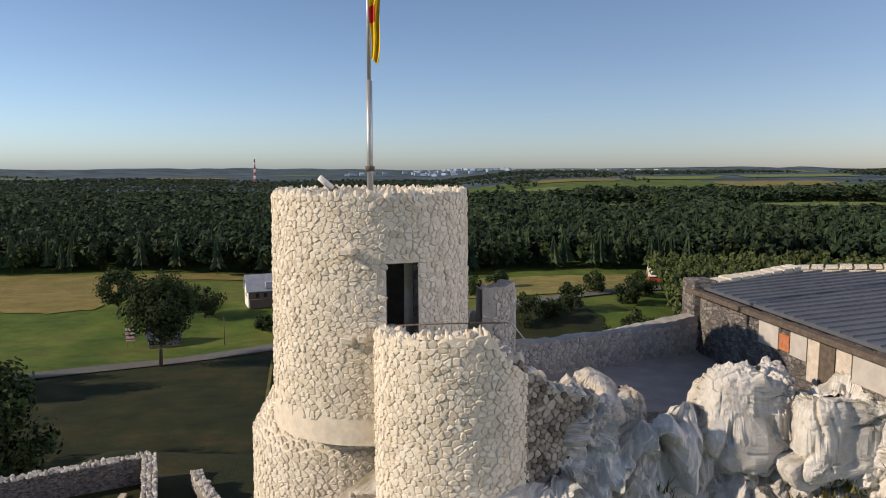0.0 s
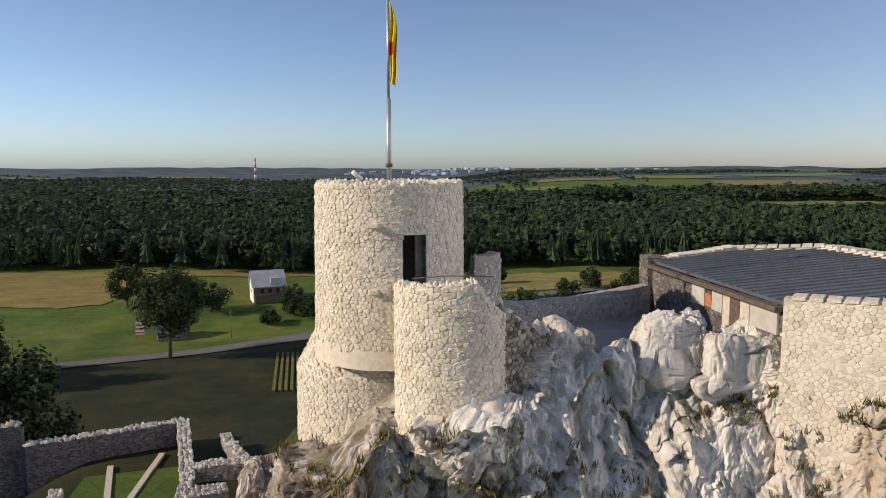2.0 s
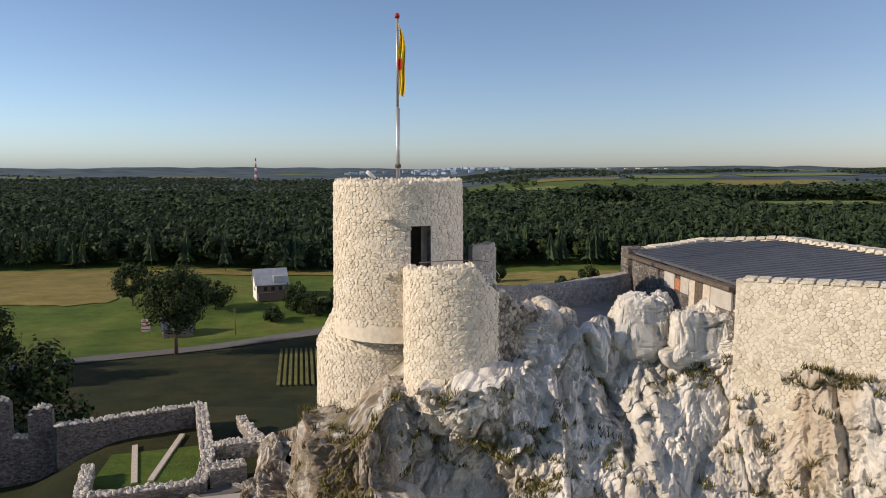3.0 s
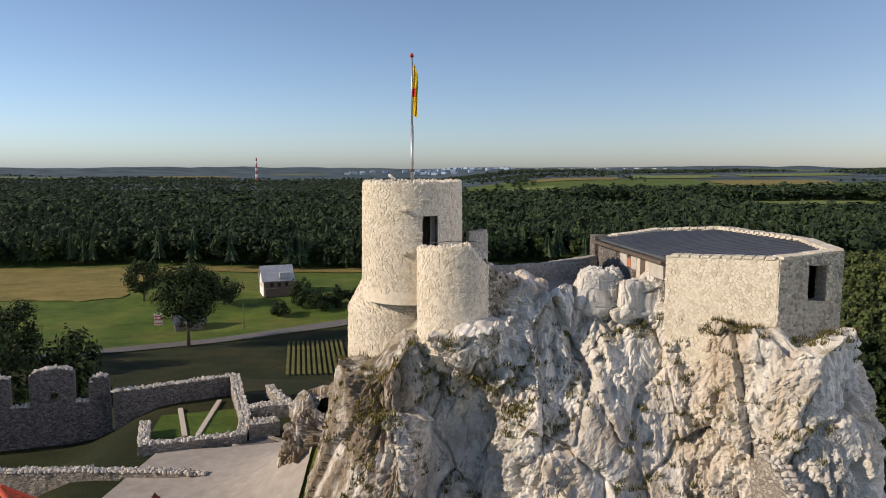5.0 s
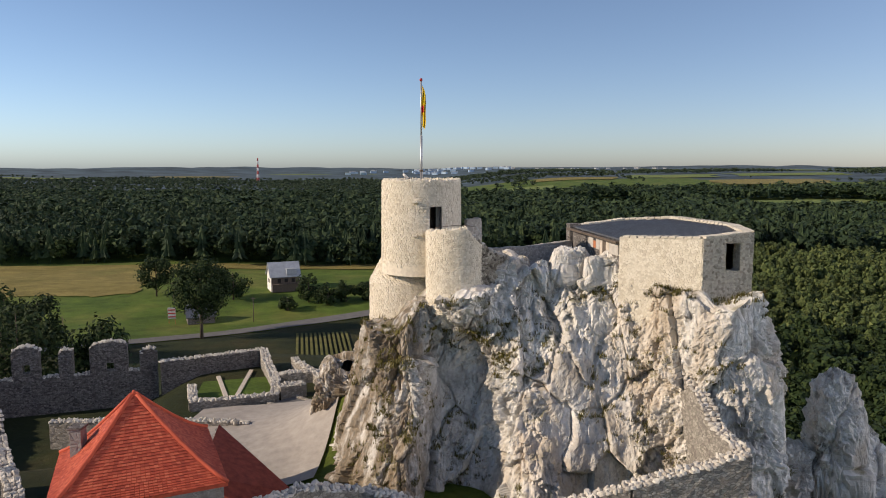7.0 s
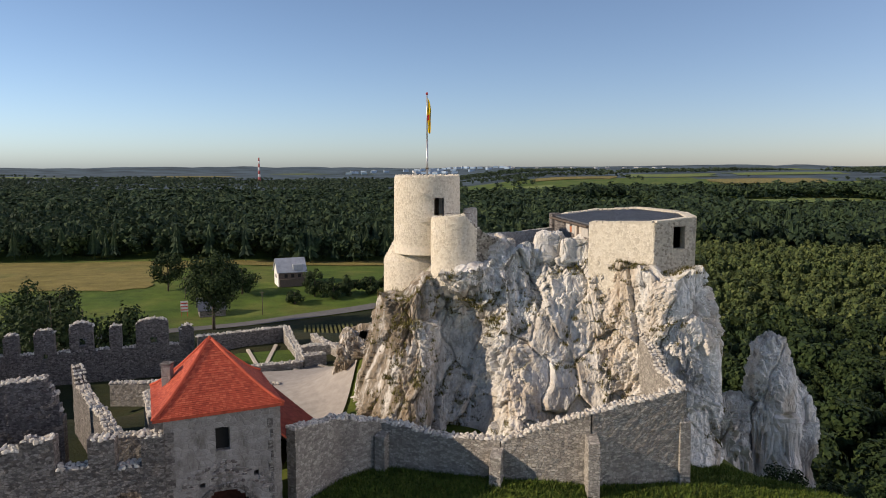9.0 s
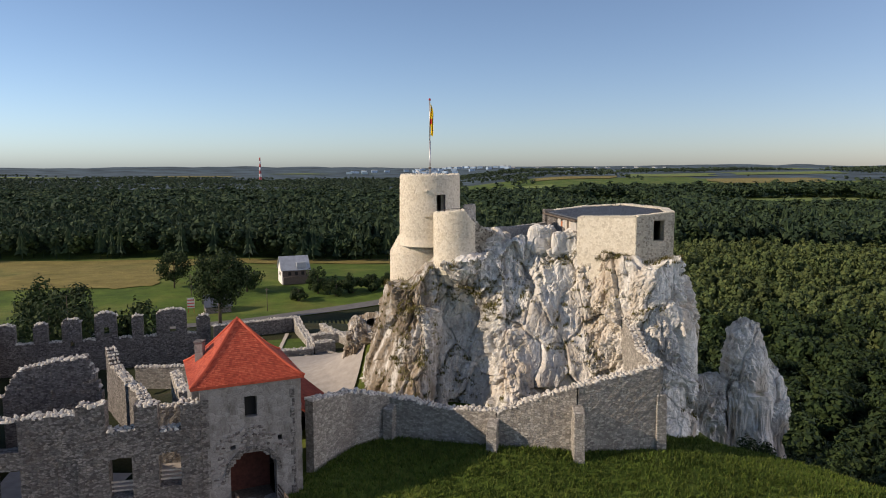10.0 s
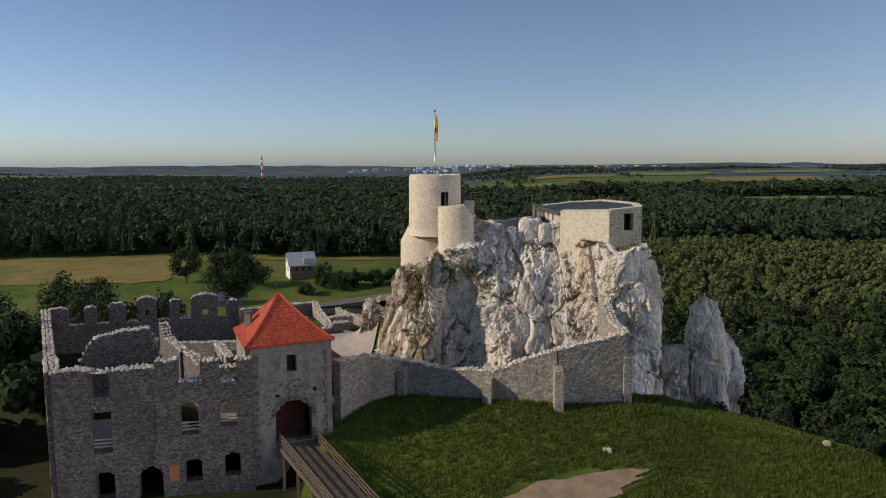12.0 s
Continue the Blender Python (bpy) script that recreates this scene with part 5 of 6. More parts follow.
ruin_wall("cross_wall", (-26.8, 18.2), (-22.8, 9.6), 0.8, -2, line_top((0, 3.6), (8, 4.2), jag=0.2, seed=3), M_WALL_CURTAIN, "low inner rubble wall", seed=15, cap=True)
ruin_wall("cross_wall", (-23.6, 5.6), (-20.2, 6.2), 0.9, -2, 4.4, M_WALL_CURTAIN, "low inner rubble wall", seed=16, cap=True)
merlons = ((0, 2.6, 3.6), (4.7, 6.3, 3.6), (7.9, 10.1, 3.9), (11.7, 14.3, 4.5), (16.0, 17.5, 3.9), (19.0, 22.8, 4.4), (24.1, 25.8, 3.3))


def battlement(u):
    z = 1.0
    for a, b, h in merlons:
        if a <= u <= b:
            c = abs((u - (a + b) / 2) / ((b - a) / 2))
            z = h - 0.55 * c ** 3
    return z + 0.12 * float(fbm(np.array([[u * 1.7, 2.2, 0.5]]), 3)[0])


ruin_wall("battlement_wall", (-57, 37.8), (-32.6, 46.2), 1.0, -5, battlement, M_WALL_OLD, "dark rubble wall with round-topped merlons", [(8.6, 9.2, 0.2, 1.0, 0.3), (12.6, 13.3, 1.6, 2.5, 0.3), (20.6, 21.4, 1.2, 2.2, 0.3)], cell=0.2, rough=0.1, seed=21, cap=True)
ruin_wall("court_wall", (-32.0, 45.5), (-21.8, 50.6), 0.8, -3, line_top((0, 1.9), (11, 2.0), jag=0.1), M_WALL_OLD, "low rubble wall closing the court", seed=22, cap=True)
ruin_wall("court_wall", (-21.8, 50.6), (-18.2, 41.5), 1.0, -2, line_top((0, 2.0), (4, 1.2), (10, 0.9), jag=0.12), M_WALL_CURTAIN, "low pale ruin wall in the court", seed=23, cap=True)
ruin_wall("court_wall", (-26.4, 39.5), (-24.6, 34.6), 0.8, -2, line_top((0, 1.1), (5, 1.0), jag=0.12), M_WALL_CURTAIN, "low pale ruin wall in the court", seed=24, cap=True)
ruin_wall("court_wall", (-24.8, 34.6), (-17.4, 37.2), 0.8, -2, line_top((0, 1.0), (8, 0.9), jag=0.1), M_WALL_CURTAIN, "low pale ruin wall in the court", seed=25, cap=True)
ruin_wall("court_wall", (-18.3, 41.7), (-17.3, 37.0), 0.8, -2, line_top((0, 0.9), (5, 0.9), jag=0.12), M_WALL_CURTAIN, "low pale ruin wall in the court", seed=26, cap=True)
ruin_wall("court_wall", (-19.0, 43.5), (-12.0, 44.8), 1.3, -2, line_top((0, 0.9), (3, 1.3), (7, 1.0), jag=0.2), M_WALL_CURTAIN, "broken pale ruin wall in the court", seed=27, cap=True)
ruin_wall("court_wall", (-17.2, 38.6), (-14.8, 39.6), 1.6, -2, 1.3, M_WALL_CURTAIN, "stub of pale ruin wall in the court", seed=28, cap=True)
ruin_wall("court_wall", (-18.0, 49.5), (-8.0, 33.5), 0.7, -2, lambda u: gz(-18.0 + 10 * u / 18.87, 49.5 - 16 * u / 18.87) + 1.1 + 0.15 * math.sin(u * 3.1), M_WALL_CURTAIN, "pale rubble wall climbing to the keep", seed=29, cap=True)
ruin_wall("court_wall", (-36, 30.5), (-18, 30.2), 0.7, -2, line_top((0, 0.5), (9, 0.75), (18, 0.6), jag=0.1), M_WALL_CURTAIN, "low kerb wall along the court's path", seed=30, cap=True)
tagged(drape("path", (-25, 16), (15, 2), (1.5, 19), 40, 40, M_GRAVEL, "pale gravel court between the ruins", 0.25, category="path"), "", "")
for k, (x, y) in enumerate(((-18.6, 33.6), (-16.6, 35.8))):
    m = pose(x, y, 0, 0, 0, 52)
    tagged(box("paving_panel", (0.15, -1.2, 0.06), (2.55, 1.2, 0.14), M_ASPHALT, None, m, "grey paved panel between stone strips in the court"), "", "paving", "paved panels", "structure")
    tagged(box("stone_strip", (2.6, -1.5, 0.02), (2.95, 1.5, 0.26), M_WALL_CURTAIN, None, m, "pale stone strip marking a lost wall"), "", "kerb", "strips of lost walls", "structure")
drape("path", (-25.2, 35.2), (7.5, 2.3), (-1.5, 8.5), 12, 12, M_GRASS, "grass plot inside the low ruin walls", 0.1, category="grass plot")
for a, b in (((-25.6, 45.5), (-22.6, 38.4)), ((-22.6, 48), (-21.6, 38.8))):
    d = Vector((b[0] - a[0], b[1] - a[1], 0))
    tagged(box("kerb_strip", (0, -0.22, 0.0), (d.length, 0.22, 0.22), M_PALEWOOD, None, pose(a[0], a[1], 0, 0, 0, math.degrees(math.atan2(d.y, d.x))), "pale stone strip marking a lost wall in the grass"), "", "kerb", "strips of lost walls", "structure")


# ---------------------------------------------------------------- bridge to the gate
def build_bridge():
    br = thing("timber_bridge", (-11, -4, -3), "weathered timber footbridge with railings leading to the gate", "bridge")
    a, b = Vector((-14.3, -0.1, -0.62)), Vector((-7.2, -10.8, -2.3))
    d = b - a
    ln = d.length
    e = d.normalized()
    s = Vector((e.y, -e.x, 0)).normalized()
    up = s.cross(e)
    if up.z < 0:
        up = -up
    m = Matrix(((e.x, s.x, up.x, a.x), (e.y, s.y, up.y, a.y), (e.z, s.z, up.z, a.z), (0, 0, 0, 1)))
    k = 0.0
    while k < ln:
        box("plank", (k, -1.6, -0.06), (k + 0.17, 1.6, 0.0), M_WOOD, br, m, "", 0.008)
        k += 0.185
    for y in (-1.5, 1.5):
        box("beam", (0, y - 0.12, -0.4), (ln, y + 0.12, -0.07), M_WOOD, br, m)
        k = 0.2
        while k < ln:
            box("post", (k - 0.06, y - 0.06, -0.06), (k + 0.06, y + 0.06, 1.1), M_WOOD, br, m)
            k += 1.55
        for z in (0.35, 0.68, 1.02):
            box("rail", (0, y - 0.04, z), (ln, y + 0.04, z + 0.12), M_WOOD, br, m)
        k = 1.2
        while k < ln - 1:
            x = m @ Vector((k, y, -0.3))
            box("trestle", (x.x - 0.13, x.y - 0.13, -6.0), (x.x + 0.13, x.y + 0.13, x.z), M_WOOD, br)
            k += 3.2


build_bridge()
drape("path", (-34, -14), (24, 3), (-2, 7), 30, 16, M_GRAVEL, "pale gravel path below the palace", 0.05, category="path")
def worn_patch(name, cx, cy, rx, ry, ang, mat, label, seed):
    """A ragged patch of bare ground."""
    rng = np.random.RandomState(seed)
    vs, fs = [], []
    n, rings_ = 96, 10
    for j in range(rings_ + 1):
        for i in range(n):
            a = i * math.tau / n
            k = 1 + 0.4 * float(fbm(np.array([[math.cos(a) * 2.2 + seed, math.sin(a) * 2.2, 0.3]]), 4)[0])
            u, w = math.cos(a) * rx * k * j / rings_, math.sin(a) * ry * k * j / rings_
            c, s_ = math.cos(radians(ang)), math.sin(radians(ang))
            vs.append((cx + u * c - w * s_, cy + u * s_ + w * c))
    xy = np.array(vs)
    z = ground_height(xy[:, 0], xy[:, 1]) + 0.12
    for j in range(rings_):
        for i in range(n):
            fs.append((j * n + i, j * n + (i + 1) % n, (j + 1) * n + (i + 1) % n, (j + 1) * n + i))
    tagged(piece(name, np.column_stack([xy, z]), fs, mat, None, label, True), "", "path", kind="structure")


worn_patch("bare_earth", 8.5, -5.2, 8.0, 1.2, 15, M_EARTH, "bare trodden earth in the grass", 3)
for x, y in ((13.0, -0.8), (35, 4.5)):
    boulder("boulder", (x, y, gz(x, y) + 0.12), (0.45, 0.3, 0.25), "grey boulder lying in the grass", int(x), 24, 0.25)


# ---------------------------------------------------------------- trees and woods
def pine_shape(rng, tiers=5, spikes=7):
    """A ragged conifer 1 high: tiers of drooping boughs."""
    v, f = [], []
    for t in range(tiers):
        z0 = 0.22 + 0.72 * t / tiers
        z1 = z0 + 0.3
        r = (0.17 * (1 - t / tiers) + 0.035)
        i0 = len(v)
        off = rng.uniform(-0.015, 0.015, 2)
        v.append((off[0], off[1], min(1.0, z1)))
        for s in range(spikes * 2):
            a = (s + rng.uniform(-0.3, 0.3)) * math.pi / spikes
            q = r * (rng.uniform(0.85, 1.3) if s % 2 else rng.uniform(0.4, 0.65))
            v.append((q * math.cos(a), q * math.sin(a), z0 - (0.03 if s % 2 else -0.02) + rng.uniform(-0.02, 0.02)))
        for s in range(spikes * 2):
            f.append((i0, i0 + 1 + s, i0 + 1 + (s + 1) % (spikes * 2)))
    i0 = len(v)
    for a in range(4):
        v.append((0.012 * math.cos(a * 1.57), 0.012 * math.sin(a * 1.57), 0))
    v.append((0, 0, 0.8))
    f += [(i0 + a, i0 + (a + 1) % 4, i0 + 4) for a in range(4)]
    return np.array(v), np.array(f)


def crown_shape(rng, clumps=9, flat=0.62, tris=26, leaf=0.07):
    """A broad-leaved tree 1 high: clumps of small leaf faces round uneven centres."""
    v, f = [], []
    cs = rng.normal(size=(clumps, 3))
    cs /= np.linalg.norm(cs, axis=1, keepdims=True)
    cs = cs * rng.uniform(0.1, 0.24, (clumps, 1)) * np.array([1, 1, 1.1]) + np.array([0, 0, flat])
    for c in cs:
        r = rng.uniform(0.1, 0.17)
        for _ in range(tris):
            d = rng.normal(size=3)
            d /= np.linalg.norm(d)
            p = c + d * r * rng.uniform(0.75, 1.1)
            t = np.cross(d, rng.normal(size=3))
            t /= np.linalg.norm(t)
            b = np.cross(d, t) + d * rng.uniform(-0.5, 0.5)
            i = len(v)
            s = leaf * rng.uniform(0.6, 1.3)
            v += [p + t * s, p - t * s * 0.6 + b * s, p - t * s * 0.6 - b * s]
            f.append((i, i + 1, i + 2))
    return np.array(v), np.array(f)


def wood(name, spots, shapes, mat, label, seed, hr, spread=(0.9, 1.25)):
    """A stand of trees as one mesh: spots x, y; heights from hr."""
    rng = np.random.RandomState(seed)
    vs, fs, off = [], [], 0
    spots = np.asarray(spots)
    zs = ground_height(spots[:, 0], spots[:, 1])
    hv = fbm(np.column_stack([spots / 45.0, 0 * zs]), 2)
    for (x, y), z, hn in zip(spots, zs, hv):
        v, f = shapes[rng.randint(len(shapes))]
        h = rng.uniform(*hr) * (1 + 0.12 * hn)
        w = h * rng.uniform(*spread)
        a = rng.uniform(0, math.tau)
        c, s = math.cos(a), math.sin(a)
        vs.append(np.column_stack([(v[:, 0] * c - v[:, 1] * s) * w + x, (v[:, 0] * s + v[:, 1] * c) * w + y, v[:, 2] * h + z - 0.3]))
        fs.append(f + off)
        off += len(v)
    ob = piece(name, np.concatenate(vs), np.concatenate(fs), mat, None, label)
    tagged(ob, "", "forest", kind="stuff")


def scatter(rng, x0, x1, y0, y1, step, keep):
    out = []
    ys = np.arange(y0, y1, step)
    for y in ys:
        xs = np.arange(x0, x1, step)
        p = np.column_stack([xs, np.full(len(xs), y)]) + rng.uniform(-0.48, 0.48, (len(xs), 2)) * step
        out.append(p)
    p = np.concatenate(out)
    return p[keep(p[:, 0], p[:, 1])]


# paler, bluer green than the nearer leaves, with distance haze in the colour
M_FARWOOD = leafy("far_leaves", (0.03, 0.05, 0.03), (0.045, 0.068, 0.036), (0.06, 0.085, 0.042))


FAR_FIELDS = ((425, 850, 230, 60), (190, 850, 80, 40), (600, 1290, 220, 130), (480, 1500, 200, 130), (105, 1180, 150, 100), (260, 1420, 170, 90), (760, 1560, 260, 140), (900, 2300, 600, 300), (-900, 2500, 300, 120), (-1300, 2200, 300, 90), (-500, 2900, 400, 120))


def open_land(x, y):
    """True where a far field keeps the trees away."""
    out = np.zeros(x.shape, bool)
    for fx, fy, w, d in FAR_FIELDS:
        out |= (np.abs(x - fx - 0.1 * d) < w * 0.55) & (y - 0.1 * (x - fx) > fy - d * 0.5 - (190 if fx > 0 else 60)) & (y - 0.1 * (x - fx) < fy + d * 0.75)
    return out


def build_woods():
    rng = np.random.RandomState(21)
    pines = [pine_shape(rng) for _ in range(8)]
    pines += [crown_shape(rng, 8, 0.7, 14, 0.07) for _ in range(10)]
    far_pines = [pine_shape(rng, 3, 4) for _ in range(3)] + [crown_shape(rng, 5, 0.66, 9, 0.1) for _ in range(8)]
    crowns = [crown_shape(rng, 11, 0.62, 38, 0.048) for _ in range(6)]
    mid_crowns = [crown_shape(rng, 9, 0.62, 22, 0.068) for _ in range(6)]
    far_crowns = [crown_shape(rng, 5, 0.6, 9, 0.11) for _ in range(6)]

    def edge(x):
        return 322 + 10 * np.sin(x / 37.0) + 0.02 * x

    def view(x, y, pad=30):
        return np.abs(x) < 0.66 * (y + 62) + pad
    p = scatter(rng, -420, 460, 300, 560, 6.3, lambda x, y: (y > edge(x)) & view(x, y))
    mixd = rng.rand(len(p)) < 0.16
    wood("pine_forest", p[~mixd], pines, M_PINE, "dense dark pine forest beyond the meadow", 1, (15, 20))
    wood("forest_edge_trees", p[mixd], mid_crowns, M_LEAF, "broad-leaved trees among the pines", 2, (12, 17), (0.8, 1.1))
    p = scatter(rng, -720, 720, 560, 1000, 9.0, lambda x, y: view(x, y) & ~open_land(x, y))
    wood("pine_forest", p, far_pines, M_PINE, "far dark pine forest", 3, (15, 19), (1.3, 1.8))
    def patches(x, y):
        n = fbm(np.column_stack([x / 260.0, y / 120.0, 0 * x + 4]), 3)
        ok = view(x, y) & (n > np.where(x < 40, -0.25, 0.3 - 0.12 * smooth01((x - 80) / 300.0)))
        ok &= ~open_land(x, y)
        return ok
    p = scatter(rng, -1600, 1600, 1000, 2300, 18, patches)
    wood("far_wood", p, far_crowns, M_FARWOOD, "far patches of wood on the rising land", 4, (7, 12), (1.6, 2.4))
    # slope wood to the right of the crag, young and paler further down

    def slope(x, y):
        return (x > 38 + 0.20 * (y - 40)) & (hill_distance(x, y) > 6) & (y < edge(x))
    p = scatter(rng, 30, 330, -10, 335, 5.6, lambda x, y: slope(x, y) & view(x, y) & (y < 335))
    young = (p[:, 1] > 170) | (rng.rand(len(p)) < 0.15)
    close = p[:, 1] < 120
    fine_crowns = [crown_shape(rng, 15, 0.6, 64, 0.034) for _ in range(5)]
    near_ = p[:, 1] < 55
    wood("slope_wood", p[near_], [crown_shape(rng, 16, 0.6, 120, 0.021) for _ in range(4)], M_LEAF, "dense dark green trees beside the castle bank", 8, (9, 14), (0.9, 1.2))
    wood("slope_wood", p[close & ~near_], fine_crowns, M_LEAF, "dense dark green wood just below the crag", 7, (10, 16), (0.9, 1.2))
    young, p = young[~close], p[~close]
    q = scatter(rng, 20, 52, -14, 26, 2.6, lambda x, y: (hill_distance(x, y) > 1.5) & (x > 26 + 0.3 * np.abs(y - 12)) & (np.hypot(x - 30, y - 20.5) > 5.5))
    wood("bank_thicket", q, [crown_shape(rng, 14, 0.55, 90, 0.024) for _ in range(4)], M_LEAF, "dark thicket in the ravine below the pinnacle", 12, (3, 6.5), (1.0, 1.4))
    wood("slope_wood", p[~young], crowns, M_LEAF, "dense green wood on the slope below the crag", 5, (9, 16), (0.8, 1.1))
    wood("young_wood", p[young], mid_crowns, M_YOUNG, "pale young birch wood", 6, (9, 13), (0.7, 1.0))


build_woods()


def tree(name, at, height, radius, label, seed, mat=None, clumps=40, leaves=75, trunk=0.35, low=0.25, leaf=0.4, group=""):
    rng = np.random.RandomState(seed)
    x, y = at
    z = gz(x, y) - 0.2
    t = thing(name, (x, y, z), label, "tree" if height > 4 else "bush", group)
    base = Vector((x, y, z))
    if height > 4:
        tube("trunk", [base, base + Vector((0.15, 0, height * 0.3)), base + Vector((0.1, 0.1, height * 0.6)), base + Vector((0, 0, height * 0.88))], [trunk, trunk * 0.8, trunk * 0.5, 0.05], M_BARK, t, 10)
        for k in range(7):
            a = k * 2.4
            h0 = height * (low + 0.07 * k)
            e = base + Vector((math.cos(a) * radius * 0.7, math.sin(a) * radius * 0.7, h0 + radius * 0.6))
            tube("limb", [base + Vector((0.1, 0.05, h0)), (base + Vector((0.1, 0.05, h0))).lerp(e, 0.5) + Vector((0, 0, 0.2)), e], [trunk * 0.4, trunk * 0.25, 0.03], M_BARK, t, 6)
    vs, fs = [], []
    for _ in range(clumps):
        d = rng.normal(size=3)
        d /= np.linalg.norm(d)
        q = rng.uniform(0.25, 1) ** 0.5
        c = np.array([d[0] * radius * q * 0.8, d[1] * radius * q * 0.8, height * (low + 1) / 2 + d[2] * q * height * (1 - low) * 0.42])
        cr = radius * rng.uniform(0.2, 0.38)
        n = leaves
        dd = rng.normal(size=(n, 3))
        dd /= np.linalg.norm(dd, axis=1, keepdims=True)
        p = c + dd * cr * rng.uniform(0.55, 1.1, (n, 1))
        p[:, 2] = np.maximum(p[:, 2], 0.1)
        tt = np.cross(dd, rng.normal(size=(n, 3)))
        tt /= np.linalg.norm(tt, axis=1, keepdims=True)
        bb = np.cross(dd, tt) + dd * rng.uniform(-0.6, 0.6, (n, 1))
        s = leaf * rng.uniform(0.6, 1.3, (n, 1))
        i = len(vs)
        q4 = np.stack([p + tt * s, p + bb * s * 0.6, p - tt * s, p - bb * s * 0.6], 1).reshape(-1, 3)
        vs.extend(q4)
        fs.append(np.arange(i, i + 4 * n).reshape(n, 4))
    piece("crown", np.array(vs) + np.array([x, y, z]), np.concatenate(fs), mat or M_LEAF, t)
    return t


tree("roadside_tree", (-77.5, 190), 28, 10.5, "large green broad-leaved tree beside the road", 1, clumps=100, leaves=90, trunk=0.6, low=0.22, leaf=0.45)
tree("roadside_tree", (-113, 243), 17, 7.5, "rounded dark tree beside the larger roadside tree", 2, clumps=40, leaf=0.5, low=0.1)
tree("roadside_tree", (-82, 240), 12, 7, "low bushy tree behind the roadside tree", 3, clumps=30, leaf=0.45, low=0.05)
for k, (x, y, h, r) in enumerate(((-80, 98, 31, 11), (-68, 106, 26, 8), (-92, 112, 27, 10), (-84, 80, 24, 8), (-74, 74, 16, 7), (-64, 64, 13, 6), (-100, 92, 26, 10), (-118, 120, 22, 10), (-112, 160, 20, 8), (-128, 100, 22, 10), (-126, 168, 20, 8), (-62, 48, 9, 5), (-58, 28, 8, 5), (-53, 14, 8, 4.5), (-47, 4, 6, 3.5), (-60, 4, 9, 5), (-56, -8, 7, 4), (-44, -4, 5, 3), (-41, 6, 5, 3), (-49, -14, 6, 4), (-66, 14, 10, 6), (-70, 30, 12, 6))):
    tree("slope_tree", (x, y), h, r, "dense dark broad-leaved tree on the slope below the castle", 20 + k, clumps=46, leaf=0.5, low=0.05, group="trees on the slope below the castle")
for k, (x, y, h, r) in enumerate(((-52, 236, 11, 6), (-44, 232, 8, 5), (-38, 236, 8, 5), (-30, 238, 7, 5), (-22, 240, 7, 5), (-12, 244, 7, 5), (-58, 226, 6, 4))):
    tree("field_tree", (x, y), h, r, "green bushy tree in the meadow by the house", 40 + k, clumps=22, leaf=0.45, low=0.02, group="bushes in the meadow")
for k, (x, y, h, r) in enumerate(((20, 150, 15, 7), (30, 160, 14, 7), (14, 165, 12, 6), (26, 225, 12, 7), (36, 232, 9, 6), (44, 240, 10, 6), (50, 205, 8, 5), (60, 215, 9, 6), (66, 250, 9, 6), (30, 190, 7, 5), (74, 262, 10, 6), (58, 268, 9, 6), (12, 270, 8, 5), (22, 285, 8, 5))):
    tree("scrub_tree", (x, y), h, r, "green scrub tree in the rough meadow", 60 + k, clumps=22, leaf=0.45, low=0.02, group="scrub trees in the rough meadow")

# fields, road
drape("road", (-230, 119), (330, 171), (3.0, -5.8), 160, 4, M_ASPHALT, "narrow grey asphalt road", 0.5, category="road")
drape("stubble_field", (-330, 236), (205, 10), (0, 66), 40, 20, M_STUBBLE, "straw-coloured stubble field", 0.3, 8)
drape("stubble_field", (-330, 300), (330, 4), (0, 18), 50, 8, M_STUBBLE, "straw-coloured strip along the forest", 0.35, 4)
drape("rough_meadow", (8, 262), (75, 8), (2, 48), 24, 20, grass_mat("dry_grass", (0.16, 0.15, 0.045), (0.24, 0.2, 0.065), (0.12, 0.13, 0.035), 0.05), "dry yellow-green meadow", 0.3, 8)
drape("pasture", (-210, 12), (270, 140), (-10, 104), 90, 50, M_FIELD, "brownish pasture below the castle, darkened for the shadows on it", 0.3, 6)


M_ROWS = grass_mat("crop_stubble", (0.1, 0.1, 0.03), (0.13, 0.125, 0.036), (0.16, 0.14, 0.045), 0.1)
for k in range(12):
    drape("crop_row", (-41 + 1.4 * k, 158 + 0.2 * k), (0.75, 0.1), (-7.2, 36), 3, 24, M_ROWS, "cut strip of a small crop field below the castle", 0.75, category="crop row")


